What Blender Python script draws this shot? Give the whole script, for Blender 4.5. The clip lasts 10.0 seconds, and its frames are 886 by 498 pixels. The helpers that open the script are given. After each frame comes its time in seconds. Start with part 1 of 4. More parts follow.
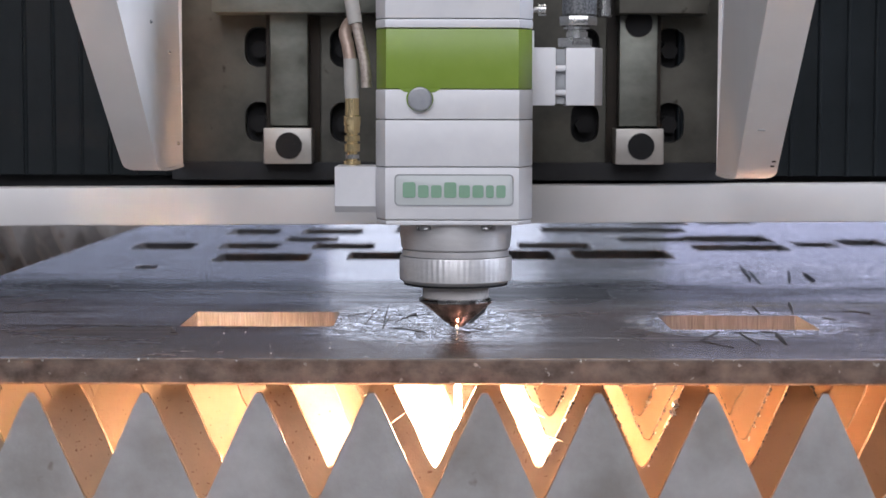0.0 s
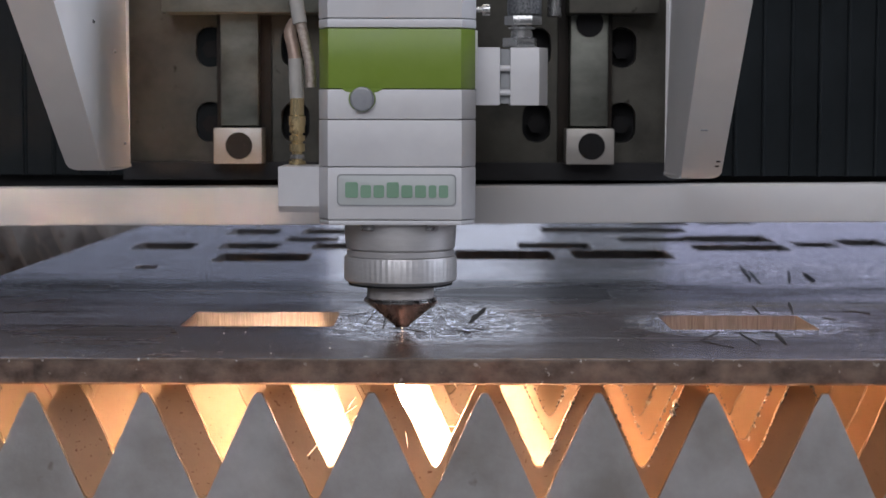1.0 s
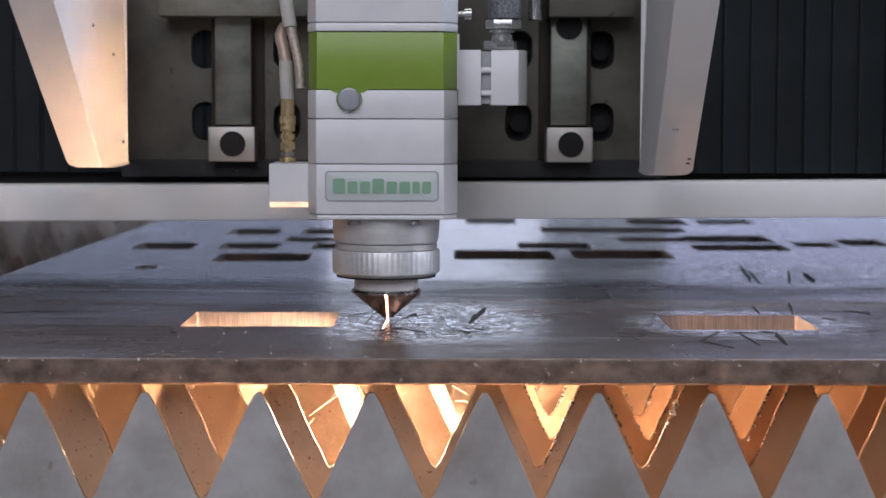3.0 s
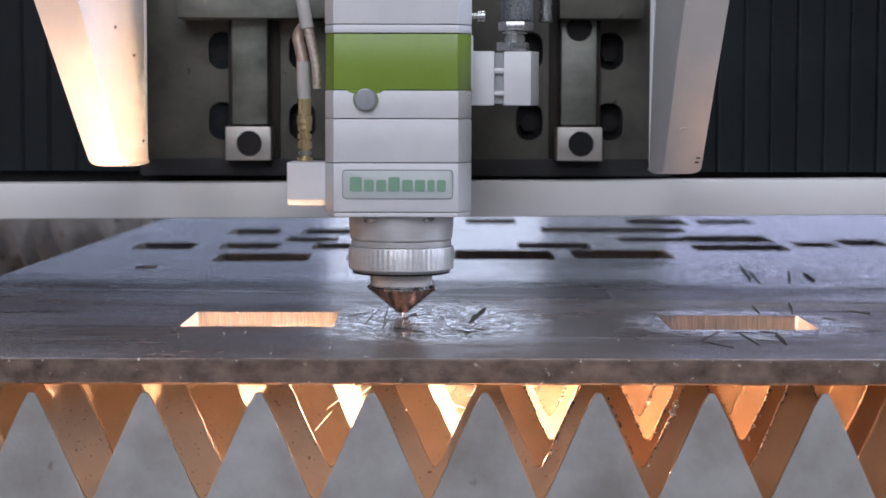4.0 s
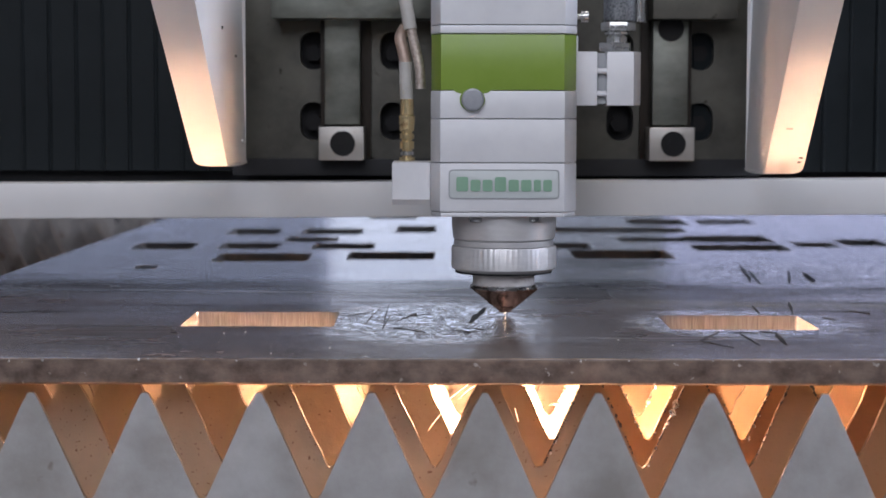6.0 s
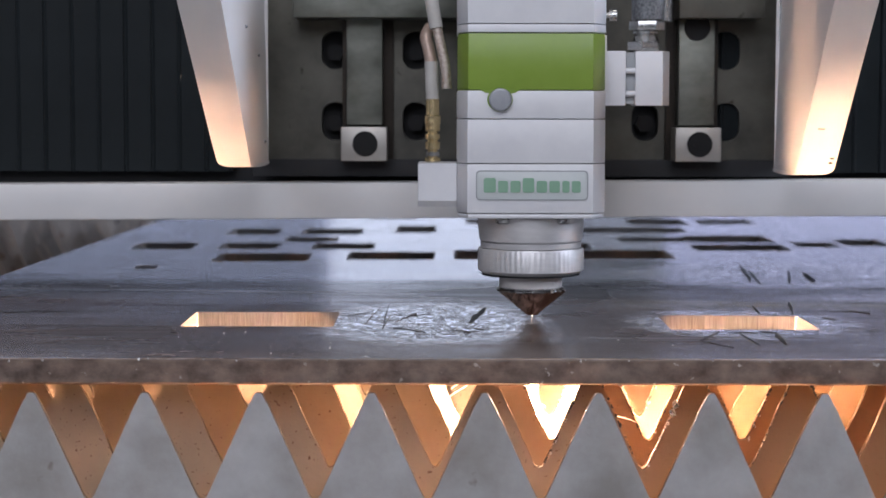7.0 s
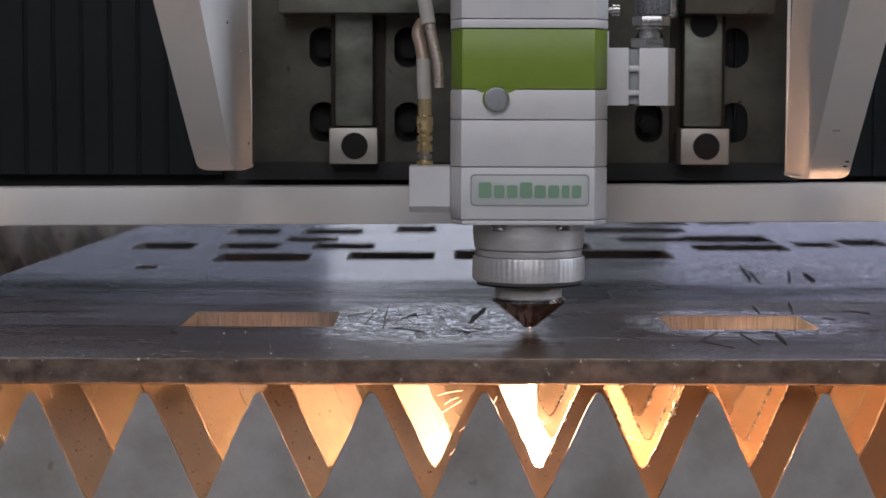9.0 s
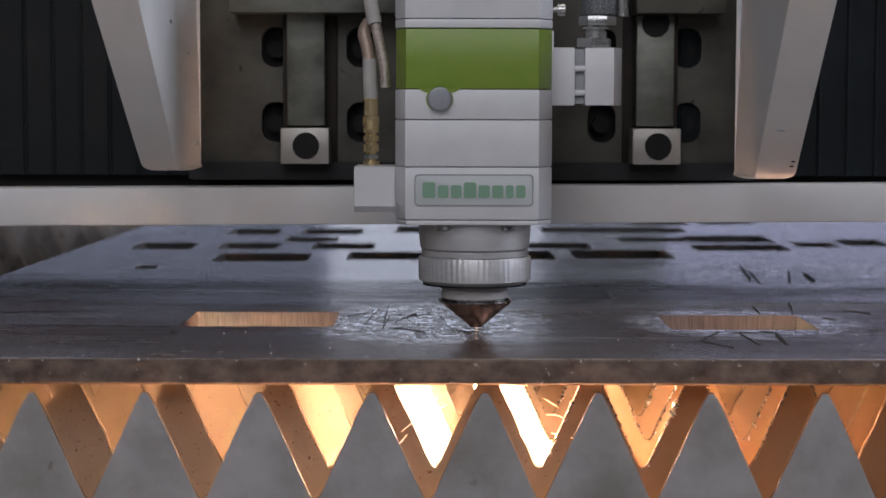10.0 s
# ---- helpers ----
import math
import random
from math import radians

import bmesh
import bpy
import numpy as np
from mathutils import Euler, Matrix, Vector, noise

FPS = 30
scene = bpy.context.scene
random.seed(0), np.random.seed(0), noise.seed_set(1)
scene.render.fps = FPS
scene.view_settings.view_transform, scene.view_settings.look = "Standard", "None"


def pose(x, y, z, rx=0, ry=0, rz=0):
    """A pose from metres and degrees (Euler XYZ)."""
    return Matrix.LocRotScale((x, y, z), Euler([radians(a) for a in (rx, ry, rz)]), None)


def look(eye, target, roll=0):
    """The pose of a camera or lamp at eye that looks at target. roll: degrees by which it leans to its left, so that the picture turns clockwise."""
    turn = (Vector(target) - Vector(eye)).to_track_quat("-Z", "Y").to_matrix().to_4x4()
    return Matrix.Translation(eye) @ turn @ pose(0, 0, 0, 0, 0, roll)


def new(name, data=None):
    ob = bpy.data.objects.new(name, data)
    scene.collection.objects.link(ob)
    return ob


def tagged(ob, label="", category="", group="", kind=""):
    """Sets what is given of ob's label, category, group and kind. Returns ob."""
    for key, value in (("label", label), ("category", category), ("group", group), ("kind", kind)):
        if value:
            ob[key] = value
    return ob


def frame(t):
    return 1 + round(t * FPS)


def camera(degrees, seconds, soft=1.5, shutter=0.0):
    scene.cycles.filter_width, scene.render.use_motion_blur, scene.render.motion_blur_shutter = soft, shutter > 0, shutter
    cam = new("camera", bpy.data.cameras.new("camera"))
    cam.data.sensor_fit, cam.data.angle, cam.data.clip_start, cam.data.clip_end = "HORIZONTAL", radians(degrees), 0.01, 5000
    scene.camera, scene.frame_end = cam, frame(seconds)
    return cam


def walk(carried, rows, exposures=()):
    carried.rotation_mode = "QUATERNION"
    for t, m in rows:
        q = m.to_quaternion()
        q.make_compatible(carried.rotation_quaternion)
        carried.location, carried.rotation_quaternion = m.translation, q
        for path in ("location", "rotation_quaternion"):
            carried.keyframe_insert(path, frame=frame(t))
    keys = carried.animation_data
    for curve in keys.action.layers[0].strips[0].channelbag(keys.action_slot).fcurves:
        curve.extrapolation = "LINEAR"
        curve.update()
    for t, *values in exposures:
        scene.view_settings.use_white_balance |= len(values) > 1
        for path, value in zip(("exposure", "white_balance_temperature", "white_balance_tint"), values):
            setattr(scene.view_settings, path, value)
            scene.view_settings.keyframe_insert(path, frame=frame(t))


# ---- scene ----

# camera: stands still, looks slightly down on the plate's front edge
cam = camera(26.47, 10.0)
EYE = pose(0, -0.687, 0.093, 90 - 4.3485, 0, -0.0525) @ pose(0, 0, 0, 0, 0, 0.12)
# the camera darkens, brightens and warms its picture as the cut flares: seconds, stops, kelvin, tint
EXPOSURE = [
    (0, 0.22, 6800, 14), (0.5, -0.08, 6840, 14), (1, -0.42, 6880, 14), (1.5, -0.5, 6820, 14), (2, -0.33, 6770, 14), (2.5, -0.29, 6770, 14),
    (3.2, -0.1, 6650, 14), (4, 0.05, 6540, 14), (4.5, 0.15, 6580, 14), (5, 0.28, 6610, 14), (5.5, -0.05, 6580, 14), (7, 0.02, 6580, 14),
    (7.5, 0, 6630, 14), (8, -0.1, 6840, 14), (8.5, -0.33, 7030, 14), (9, -0.64, 7110, 14), (9.5, -0.98, 6920, 14), (10, -0.68, 6960, 14),
]
walk(cam, [(0, EYE), (10, EYE)], exposures=EXPOSURE)
cam.data.dof.use_dof, cam.data.dof.focus_distance, cam.data.dof.aperture_fstop = True, 0.76, 17

# ---- light ----
world = bpy.data.worlds.new("hall_daylight")
scene.world = world
world.use_nodes = True
wn = world.node_tree.nodes
sky = wn.new("ShaderNodeTexSky")
sky.sky_type = "NISHITA"
sky.sun_disc = False
sky.sun_elevation, sky.sun_rotation = radians(35), radians(160)
world.node_tree.links.new(sky.outputs[0], wn["Background"].inputs[0])
wn["Background"].inputs[1].default_value = 0.05


def window_light(name, place, target, width, height, watts, colour):
    data = bpy.data.lights.new(name, "AREA")
    data.shape, data.size, data.size_y, data.energy, data.color = "RECTANGLE", width, height, watts, colour
    ob = new(name, data)
    ob.matrix_world = look(place, target)
    return ob


window_light("back_window_light_1", (-1.36, 6.95, 0.34), (-1.36, 0, 0.34), 1.82, 0.40, 1.8, (0.44, 0.53, 1.0))
window_light("back_window_light_2", (-0.03, 6.95, 0.58), (-0.03, 0, 0.58), 0.88, 0.88, 3.7, (0.66, 0.74, 1.0))
window_light("back_window_light_3", (1.93, 6.95, 0.36), (1.93, 0, 0.36), 2.06, 0.44, 4.8, (0.54, 0.60, 1.0))
# dim fourth source, added unseen to lift a dark gap in the sheet's reflection
window_light("back_fill_light", (0.64, 6.95, 0.42), (0.64, 0, 0.42), 0.50, 0.56, 0.40, (0.52, 0.58, 1.0))
window_light("front_window_light", (-0.6, -4.45, 2.4), (-0.6, 0, 0.5), 4.0, 2.8, 148, (0.83, 0.885, 1.0))
window_light("side_window_light", (4.95, 0.1, 2.0), (0, 0.1, 0.2), 3.0, 2.2, 235, (0.70, 0.80, 1.0))
window_light("ceiling_lamp_light", (0.3, 0.2, 4.4), (0.3, 0.2, 0), 2.4, 0.5, 40, (1.0, 0.97, 0.92))

# ---- materials ----


def material(name):
    m = bpy.data.materials.new(name)
    m.use_nodes = True
    return m, m.node_tree.nodes, m.node_tree.links, m.node_tree.nodes["Principled BSDF"]


def ramp(n, l, fac, stops):
    r = n.new("ShaderNodeValToRGB")
    while len(r.color_ramp.elements) < len(stops):
        r.color_ramp.elements.new(0.5)
    for e, (p, c) in zip(r.color_ramp.elements, stops):
        e.position, e.color = p, (*c, 1) if len(c) == 3 else c
    l.new(fac, r.inputs[0])
    return r.outputs[0]


def noise_tex(n, l, scale, detail=4, rough=0.6, stretch=(1, 1, 1), shift=(0, 0, 0), distortion=0.0):
    co = n.new("ShaderNodeTexCoord")
    mp = n.new("ShaderNodeMapping")
    mp.inputs["Scale"].default_value = stretch
    mp.inputs["Location"].default_value = shift
    l.new(co.outputs["Object"], mp.inputs[0])
    t = n.new("ShaderNodeTexNoise")
    t.inputs["Scale"].default_value, t.inputs["Detail"].default_value, t.inputs["Roughness"].default_value = scale, detail, rough
    t.inputs["Distortion"].default_value = distortion
    l.new(mp.outputs[0], t.inputs["Vector"])
    return t.outputs["Fac"]


def bump(n, l, height, strength, distance, b):
    bp = n.new("ShaderNodeBump")
    bp.inputs["Strength"].default_value, bp.inputs["Distance"].default_value = strength, distance
    l.new(height, bp.inputs["Height"])
    l.new(bp.outputs[0], b.inputs["Normal"])


def mix(n, l, fac, a, b):
    m = n.new("ShaderNodeMix")
    m.data_type = "RGBA"
    if hasattr(fac, "links"):
        l.new(fac, m.inputs[0])
    else:
        m.inputs[0].default_value = fac
    for k, v in ((6, a), (7, b)):
        if hasattr(v, "links"):
            l.new(v, m.inputs[k])
        else:
            m.inputs[k].default_value = (*v, 1)
    return m.outputs[2]


def surface(name, c1, c2, rough=(0.35, 0.55), metal=0.0, scale=120, fine=900, grain=0.15, stretch=(1, 1, 1), spots=None):
    """Two tones by a broad noise, a fine grain relief, roughness that varies, and darker spots where asked."""
    m, n, l, b = material(name)
    broad = noise_tex(n, l, scale, 5, 0.6, stretch)
    tiny = noise_tex(n, l, fine, 3, 0.6, stretch)
    colour = ramp(n, l, broad, [(0.3, c1), (0.7, c2)])
    if spots:
        sp = noise_tex(n, l, spots[1], 3, 0.5, (1, 1, 1), (3.1, 1.7, 0.4))
        msk = ramp(n, l, sp, [(spots[2], (0, 0, 0)), (spots[2] + 0.06, (1, 1, 1))])
        colour = mix(n, l, msk, colour, spots[0])
    l.new(colour, b.inputs["Base Color"])
    l.new(ramp(n, l, broad, [(0.3, (rough[0],) * 3), (0.7, (rough[1],) * 3)]), b.inputs["Roughness"])
    b.inputs["Metallic"].default_value = metal
    bump(n, l, tiny, grain, 0.0004, b)
    return m


WHITE = surface("white_enamel", (0.70, 0.70, 0.72), (0.78, 0.78, 0.79), (0.32, 0.42), 0, 60, 1500, 0.05)
WHITE_SHEET = surface("powder_coated_sheet", (0.76, 0.745, 0.735), (0.82, 0.80, 0.785), (0.4, 0.55), 0, 40, 1800, 0.12, spots=((0.35, 0.28, 0.22), 160, 0.79))
BEAM_PAINT = surface("beam_paint", (0.78, 0.77, 0.76), (0.84, 0.83, 0.82), (0.4, 0.5), 0, 25, 1200, 0.08)
GREEN = surface("green_plastic", (0.205, 0.315, 0.036), (0.23, 0.345, 0.045), (0.3, 0.4), 0, 80, 1500, 0.04)
LABEL_GREY = surface("label_grey", (0.56, 0.60, 0.59), (0.62, 0.65, 0.64), (0.35, 0.45), 0, 90, 1500, 0.03)
RIM = surface("label_rim_grey", (0.32, 0.34, 0.35), (0.40, 0.41, 0.42), (0.4, 0.5), 0, 90, 1500, 0.03)
LABEL_GREEN = surface("label_green", (0.22, 0.40, 0.27), (0.26, 0.44, 0.31), (0.4, 0.5), 0, 90, 1500, 0.03)
ALU = surface("turned_aluminium", (0.64, 0.63, 0.63), (0.74, 0.73, 0.73), (0.34, 0.46), 0.45, 150, 2500, 0.12, (1, 1, 4))
NUT = surface("nut_steel", (0.40, 0.40, 0.395), (0.52, 0.52, 0.51), (0.2, 0.3), 0.85, 120, 2000, 0.04)
STEEL = surface("bright_steel", (0.45, 0.45, 0.45), (0.6, 0.6, 0.6), (0.2, 0.35), 1.0, 200, 2000, 0.08)
KNOB = surface("brushed_knob_steel", (0.27, 0.28, 0.30), (0.34, 0.35, 0.37), (0.35, 0.45), 0.5, 200, 2000, 0.05)
CERAMIC = surface("white_ceramic", (0.66, 0.62, 0.60), (0.74, 0.70, 0.68), (0.25, 0.35), 0, 90, 1500, 0.03)
COPPER = surface("copper_nozzle", (0.58, 0.36, 0.27), (0.68, 0.45, 0.35), (0.14, 0.26), 0.95, 200, 2400, 0.08)
BRASS = surface("brass", (0.62, 0.47, 0.24), (0.72, 0.57, 0.33), (0.18, 0.28), 0.8, 40, 2000, 0.02)
SLEEVE = surface("grey_sleeve", (0.42, 0.40, 0.37), (0.50, 0.48, 0.45), (0.45, 0.6), 0, 150, 1500, 0.08)
CABLE = surface("dark_braided_cable", (0.04, 0.042, 0.045), (0.26, 0.27, 0.28), (0.3, 0.5), 0.6, 900, 1800, 0.8)
BRAID = surface("braided_hose", (0.30, 0.22, 0.17), (0.62, 0.55, 0.50), (0.3, 0.5), 0.5, 700, 1800, 0.6)
HOSE = surface("copper_tube", (0.34, 0.24, 0.19), (0.46, 0.35, 0.29), (0.35, 0.5), 0.4, 300, 1800, 0.2)
# stained steel, with the recess's shade put into its darker base colour
MOUNT = surface("stained_mounting_steel", (0.060, 0.057, 0.048), (0.135, 0.128, 0.106), (0.35, 0.6), 0.55, 40, 700, 0.25, spots=((0.035, 0.028, 0.02), 130, 0.70))
GROUND_STEEL = surface("ground_rail_steel", (0.125, 0.13, 0.108), (0.245, 0.25, 0.218), (0.32, 0.5), 0.7, 60, 900, 0.2, (1, 1, 1.4), spots=((0.18, 0.16, 0.12), 120, 0.70))
BLOCK_STEEL = surface("end_block_steel", (0.42, 0.40, 0.365), (0.53, 0.50, 0.46), (0.35, 0.5), 0.6, 80, 1000, 0.1, spots=((0.2, 0.15, 0.1), 160, 0.72))
# near-black: the colour of black parts, and painted shade deep in the slots
DARK = surface("black_part_and_slot_shade", (0.012, 0.012, 0.013), (0.020, 0.019, 0.019), (0.5, 0.7), 0, 60, 800, 0.1)
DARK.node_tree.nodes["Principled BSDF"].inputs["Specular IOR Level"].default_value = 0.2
BODY = surface("dark_grey_beam_paint", (0.026, 0.026, 0.028), (0.040, 0.040, 0.042), (0.5, 0.7), 0, 50, 800, 0.15)
RUSTED = surface("rusty_rail", (0.018, 0.015, 0.012), (0.045, 0.034, 0.025), (0.5, 0.7), 0.4, 70, 700, 0.2)
BELLOWS = surface("black_bellows_fabric", (0.009, 0.012, 0.0135), (0.015, 0.019, 0.021), (0.45, 0.6), 0, 40, 1200, 0.2)
SLAT_FRONT = surface("dull_slat_steel", (0.27, 0.25, 0.23), (0.46, 0.455, 0.45), (0.42, 0.6), 0.35, 30, 600, 0.2, spots=((0.22, 0.19, 0.17), 110, 0.70))
SLAT = surface("scorched_slat_steel", (0.235, 0.178, 0.125), (0.325, 0.252, 0.182), (0.5, 0.7), 0.05, 28, 500, 0.25, spots=((0.12, 0.06, 0.03), 650, 0.66))


def scorch(m):
    """The slats' eastern part, over which most was cut, has taken an orange-brown heat tint."""
    n, l = m.node_tree.nodes, m.node_tree.links
    b = n["Principled BSDF"]
    old = b.inputs["Base Color"].links[0].from_socket
    sep = n.new("ShaderNodeSeparateXYZ")
    l.new(n.new("ShaderNodeTexCoord").outputs["Object"], sep.inputs[0])
    add = n.new("ShaderNodeMath")
    add.operation = "MULTIPLY_ADD"
    l.new(noise_tex(n, l, 30, 4, 0.6), add.inputs[0])
    add.inputs[1].default_value = 0.06
    l.new(sep.outputs["X"], add.inputs[2])
    tint = ramp(n, l, add.outputs[0], [(0.055, (0, 0, 0)), (0.115, (0.85, 0.85, 0.85))])
    l.new(mix(n, l, tint, old, (0.215, 0.113, 0.049)), b.inputs["Base Color"])


scorch(SLAT)
BURNT_EDGE = surface("burnt_tooth_edge", (0.13, 0.075, 0.04), (0.24, 0.16, 0.10), (0.45, 0.65), 0.2, 120, 900, 0.3)
SLAT_FAR = surface("weathered_slat_steel", (0.36, 0.335, 0.32), (0.50, 0.475, 0.46), (0.5, 0.7), 0.1, 22, 500, 0.2, spots=((0.2, 0.15, 0.11), 60, 0.62))
SOOT_SCALE = surface("burnt_scale", (0.018, 0.015, 0.014), (0.05, 0.043, 0.040), (0.45, 0.65), 0.1, 300, 1800, 0.5)
SLAG = surface("silvery_slag", (0.35, 0.33, 0.31), (0.65, 0.63, 0.60), (0.15, 0.4), 0.9, 400, 2500, 0.4)
FRAME_PAINT = surface("machine_frame_paint", (0.10, 0.11, 0.12), (0.14, 0.15, 0.16), (0.5, 0.6), 0, 6, 200, 0.1)
HALL_WALL = surface("dark_hall_wall", (0.085, 0.09, 0.10), (0.12, 0.125, 0.13), (0.7, 0.8), 0, 1.2, 40, 0.2)
CONCRETE = surface("concrete_floor", (0.46, 0.46, 0.45), (0.56, 0.555, 0.54), (0.5, 0.7), 0, 1.5, 60, 0.2)
WINDOW_FRAME = surface("window_frame_paint", (0.5, 0.5, 0.5), (0.6, 0.6, 0.6), (0.4, 0.5), 0, 10, 300, 0.05)


for dull, level in ((BELLOWS, 0.12), (DARK, 0.2), (BODY, 0.25), (HALL_WALL, 0.1)):
    dull.node_tree.nodes["Principled BSDF"].inputs["Specular IOR Level"].default_value = level


def glow(name, colour, strength):
    m, n, l, b = material(name)
    b.inputs["Base Color"].default_value = (*colour, 1)
    b.inputs["Emission Color"].default_value = (*colour, 1)
    b.inputs["Emission Strength"].default_value = strength
    return m


JET = glow("molten_jet", (1.0, 0.62, 0.395), 1250)
MELT = glow("melt_stream", (1.0, 0.62, 0.395), 1600)
SHOWER = glow("spark_shower", (1.0, 0.59, 0.36), 3)
SPLASH = glow("melt_splash", (1.0, 0.59, 0.37), 62)
TIP_GLOW = glow("cutting_point", (1.0, 0.72, 0.45), 6)
SPARK = glow("flying_spark", (1.0, 0.58, 0.38), 7)


def plate_material():
    """Hot-rolled sheet: brownish grey scale, oily shiny patches round the cuts, streaks along the sheet, scratches."""
    m, n, l, b = material("hot_rolled_plate")
    streak = noise_tex(n, l, 9, 6, 0.65, (0.5, 5, 1))
    broad = noise_tex(n, l, 7, 5, 0.6, (1, 1.6, 1), (0.3, 0.1, 0))
    fine = noise_tex(n, l, 420, 4, 0.7, (1, 1.5, 1))
    crack = noise_tex(n, l, 75, 7, 0.75, (1.2, 0.9, 1), (1.2, 4.4, 0), 1.4)
    base = ramp(n, l, streak, [(0.3, (0.036, 0.023, 0.018)), (0.5, (0.066, 0.040, 0.029)), (0.72, (0.118, 0.076, 0.057))])
    # a darker band right across the sheet, and a dull ochre strip beside it
    cy = n.new("ShaderNodeTexCoord")
    sep = n.new("ShaderNodeSeparateXYZ")
    l.new(cy.outputs["Object"], sep.inputs[0])
    jit = n.new("ShaderNodeMath")
    jit.operation = "MULTIPLY_ADD"
    l.new(broad, jit.inputs[0])
    jit.inputs[1].default_value = 0.05
    l.new(sep.outputs["Y"], jit.inputs[2])
    band = ramp(n, l, jit.outputs[0], [(0.243, (0, 0, 0)), (0.250, (0.75,) * 3), (0.315, (0.75,) * 3), (0.335, (0, 0, 0))])
    ochre = ramp(n, l, jit.outputs[0], [(0.195, (0, 0, 0)), (0.205, (0.85,) * 3), (0.240, (0.85,) * 3), (0.246, (0, 0, 0))])
    east = n.new("ShaderNodeMath")
    east.operation = "MULTIPLY"
    l.new(ochre, east.inputs[0])
    l.new(ramp(n, l, sep.outputs["X"], [(0.07, (0, 0, 0)), (0.13, (1, 1, 1))]), east.inputs[1])
    base = mix(n, l, band, base, (0.075, 0.065, 0.062))
    base = mix(n, l, east.outputs[0], base, (0.17, 0.145, 0.085))
    # rust along the sheared front edge
    rust = ramp(n, l, jit.outputs[0], [(0.030, (0.8, 0.8, 0.8)), (0.042, (0, 0, 0))])
    base = mix(n, l, rust, base, (0.17, 0.095, 0.06))
    # the worn arris of the front edge, with its highlight painted pale
    worn = n.new("ShaderNodeMath")
    worn.operation = "MULTIPLY"
    l.new(ramp(n, l, sep.outputs["Y"], [(0.0030, (0.8, 0.8, 0.8)), (0.0045, (0, 0, 0))]), worn.inputs[0])
    l.new(ramp(n, l, noise_tex(n, l, 60, 5, 0.7, (1, 1, 1), (5.0, 0, 0)), [(0.38, (0, 0, 0)), (0.54, (1, 1, 1))]), worn.inputs[1])
    base = mix(n, l, worn.outputs[0], base, (0.56, 0.46, 0.38))
    # a scribed line on the western half
    lin = n.new("ShaderNodeMath")
    lin.operation = "MULTIPLY_ADD"
    l.new(sep.outputs["X"], lin.inputs[0])
    lin.inputs[1].default_value = 0.13
    l.new(sep.outputs["Y"], lin.inputs[2])
    scribe = n.new("ShaderNodeMath")
    scribe.operation = "MULTIPLY"
    l.new(ramp(n, l, lin.outputs[0], [(0.2365, (0, 0, 0)), (0.2375, (1, 1, 1)), (0.2415, (1, 1, 1)), (0.2425, (0, 0, 0))]), scribe.inputs[0])
    l.new(ramp(n, l, sep.outputs["X"], [(0.0, (0.8, 0.8, 0.8)), (0.05, (0, 0, 0))]), scribe.inputs[1])
    stain = ramp(n, l, noise_tex(n, l, 16, 6, 0.7, (0.7, 2.2, 1), (7.3, 2.2, 0)), [(0.56, (0, 0, 0)), (0.66, (1, 1, 1))])
    base = mix(n, l, stain, base, (0.085, 0.075, 0.07))
    # oily patches: around the part being cut and around the right-hand opening, from their distance in the sheet
    co = n.new("ShaderNodeTexCoord")

    def patch01(cx, cy, sx, sy):
        mp = n.new("ShaderNodeMapping")
        mp.inputs["Location"].default_value = (-cx / sx, -cy / sy, 0)
        mp.inputs["Scale"].default_value = (1 / sx, 1 / sy, 0)
        l.new(co.outputs["Object"], mp.inputs[0])
        ln = n.new("ShaderNodeVectorMath")
        ln.operation = "LENGTH"
        l.new(mp.outputs[0], ln.inputs[0])
        ad = n.new("ShaderNodeMath")
        ad.operation = "MULTIPLY_ADD"
        l.new(crack, ad.inputs[0])
        ad.inputs[1].default_value = 0.5
        hf = n.new("ShaderNodeMath")
        hf.operation = "MULTIPLY"
        hf.inputs[1].default_value = 0.5
        l.new(ln.outputs["Value"], hf.inputs[0])
        l.new(hf.outputs[0], ad.inputs[2])
        return ramp(n, l, ad.outputs[0], [(0.58, (1, 1, 1)), (0.76, (0, 0, 0))])

    p1 = patch01(-0.005, 0.122, 0.052, 0.080)
    p2 = patch01(0.130, 0.118, 0.052, 0.058)
    p3 = patch01(0.20, 0.36, 0.11, 0.085)
    pm = mix(n, l, p1, mix(n, l, 0.15, p2, (0, 0, 0)), (1, 1, 1))
    pm2 = mix(n, l, p3, pm, (0.75, 0.75, 0.75))
    # flaky scale and knife-like scratches show in the oily patches
    fleck = ramp(n, l, noise_tex(n, l, 300, 6, 0.75, (0.55, 0.34, 1), (2.2, 0.7, 0), 0.5), [(0.48, (0, 0, 0)), (0.57, (1, 1, 1))])

    def strokes(angle, across, along, lo, hi, shift):
        """Scattered scratches along one direction in the sheet."""
        turn = n.new("ShaderNodeMapping")
        turn.inputs["Rotation"].default_value = (0, 0, radians(angle))
        turn.inputs["Location"].default_value = shift
        l.new(co.outputs["Object"], turn.inputs[0])
        wide = n.new("ShaderNodeMapping")
        wide.inputs["Scale"].default_value = (across, along, 0)
        l.new(turn.outputs[0], wide.inputs[0])
        t = n.new("ShaderNodeTexNoise")
        t.inputs["Scale"].default_value, t.inputs["Detail"].default_value = 1.0, 2.5
        l.new(wide.outputs[0], t.inputs["Vector"])
        return ramp(n, l, t.outputs["Fac"], [(lo, (0, 0, 0)), (hi, (1, 1, 1))])

    thin = n.new("ShaderNodeMath")
    thin.operation = "MAXIMUM"
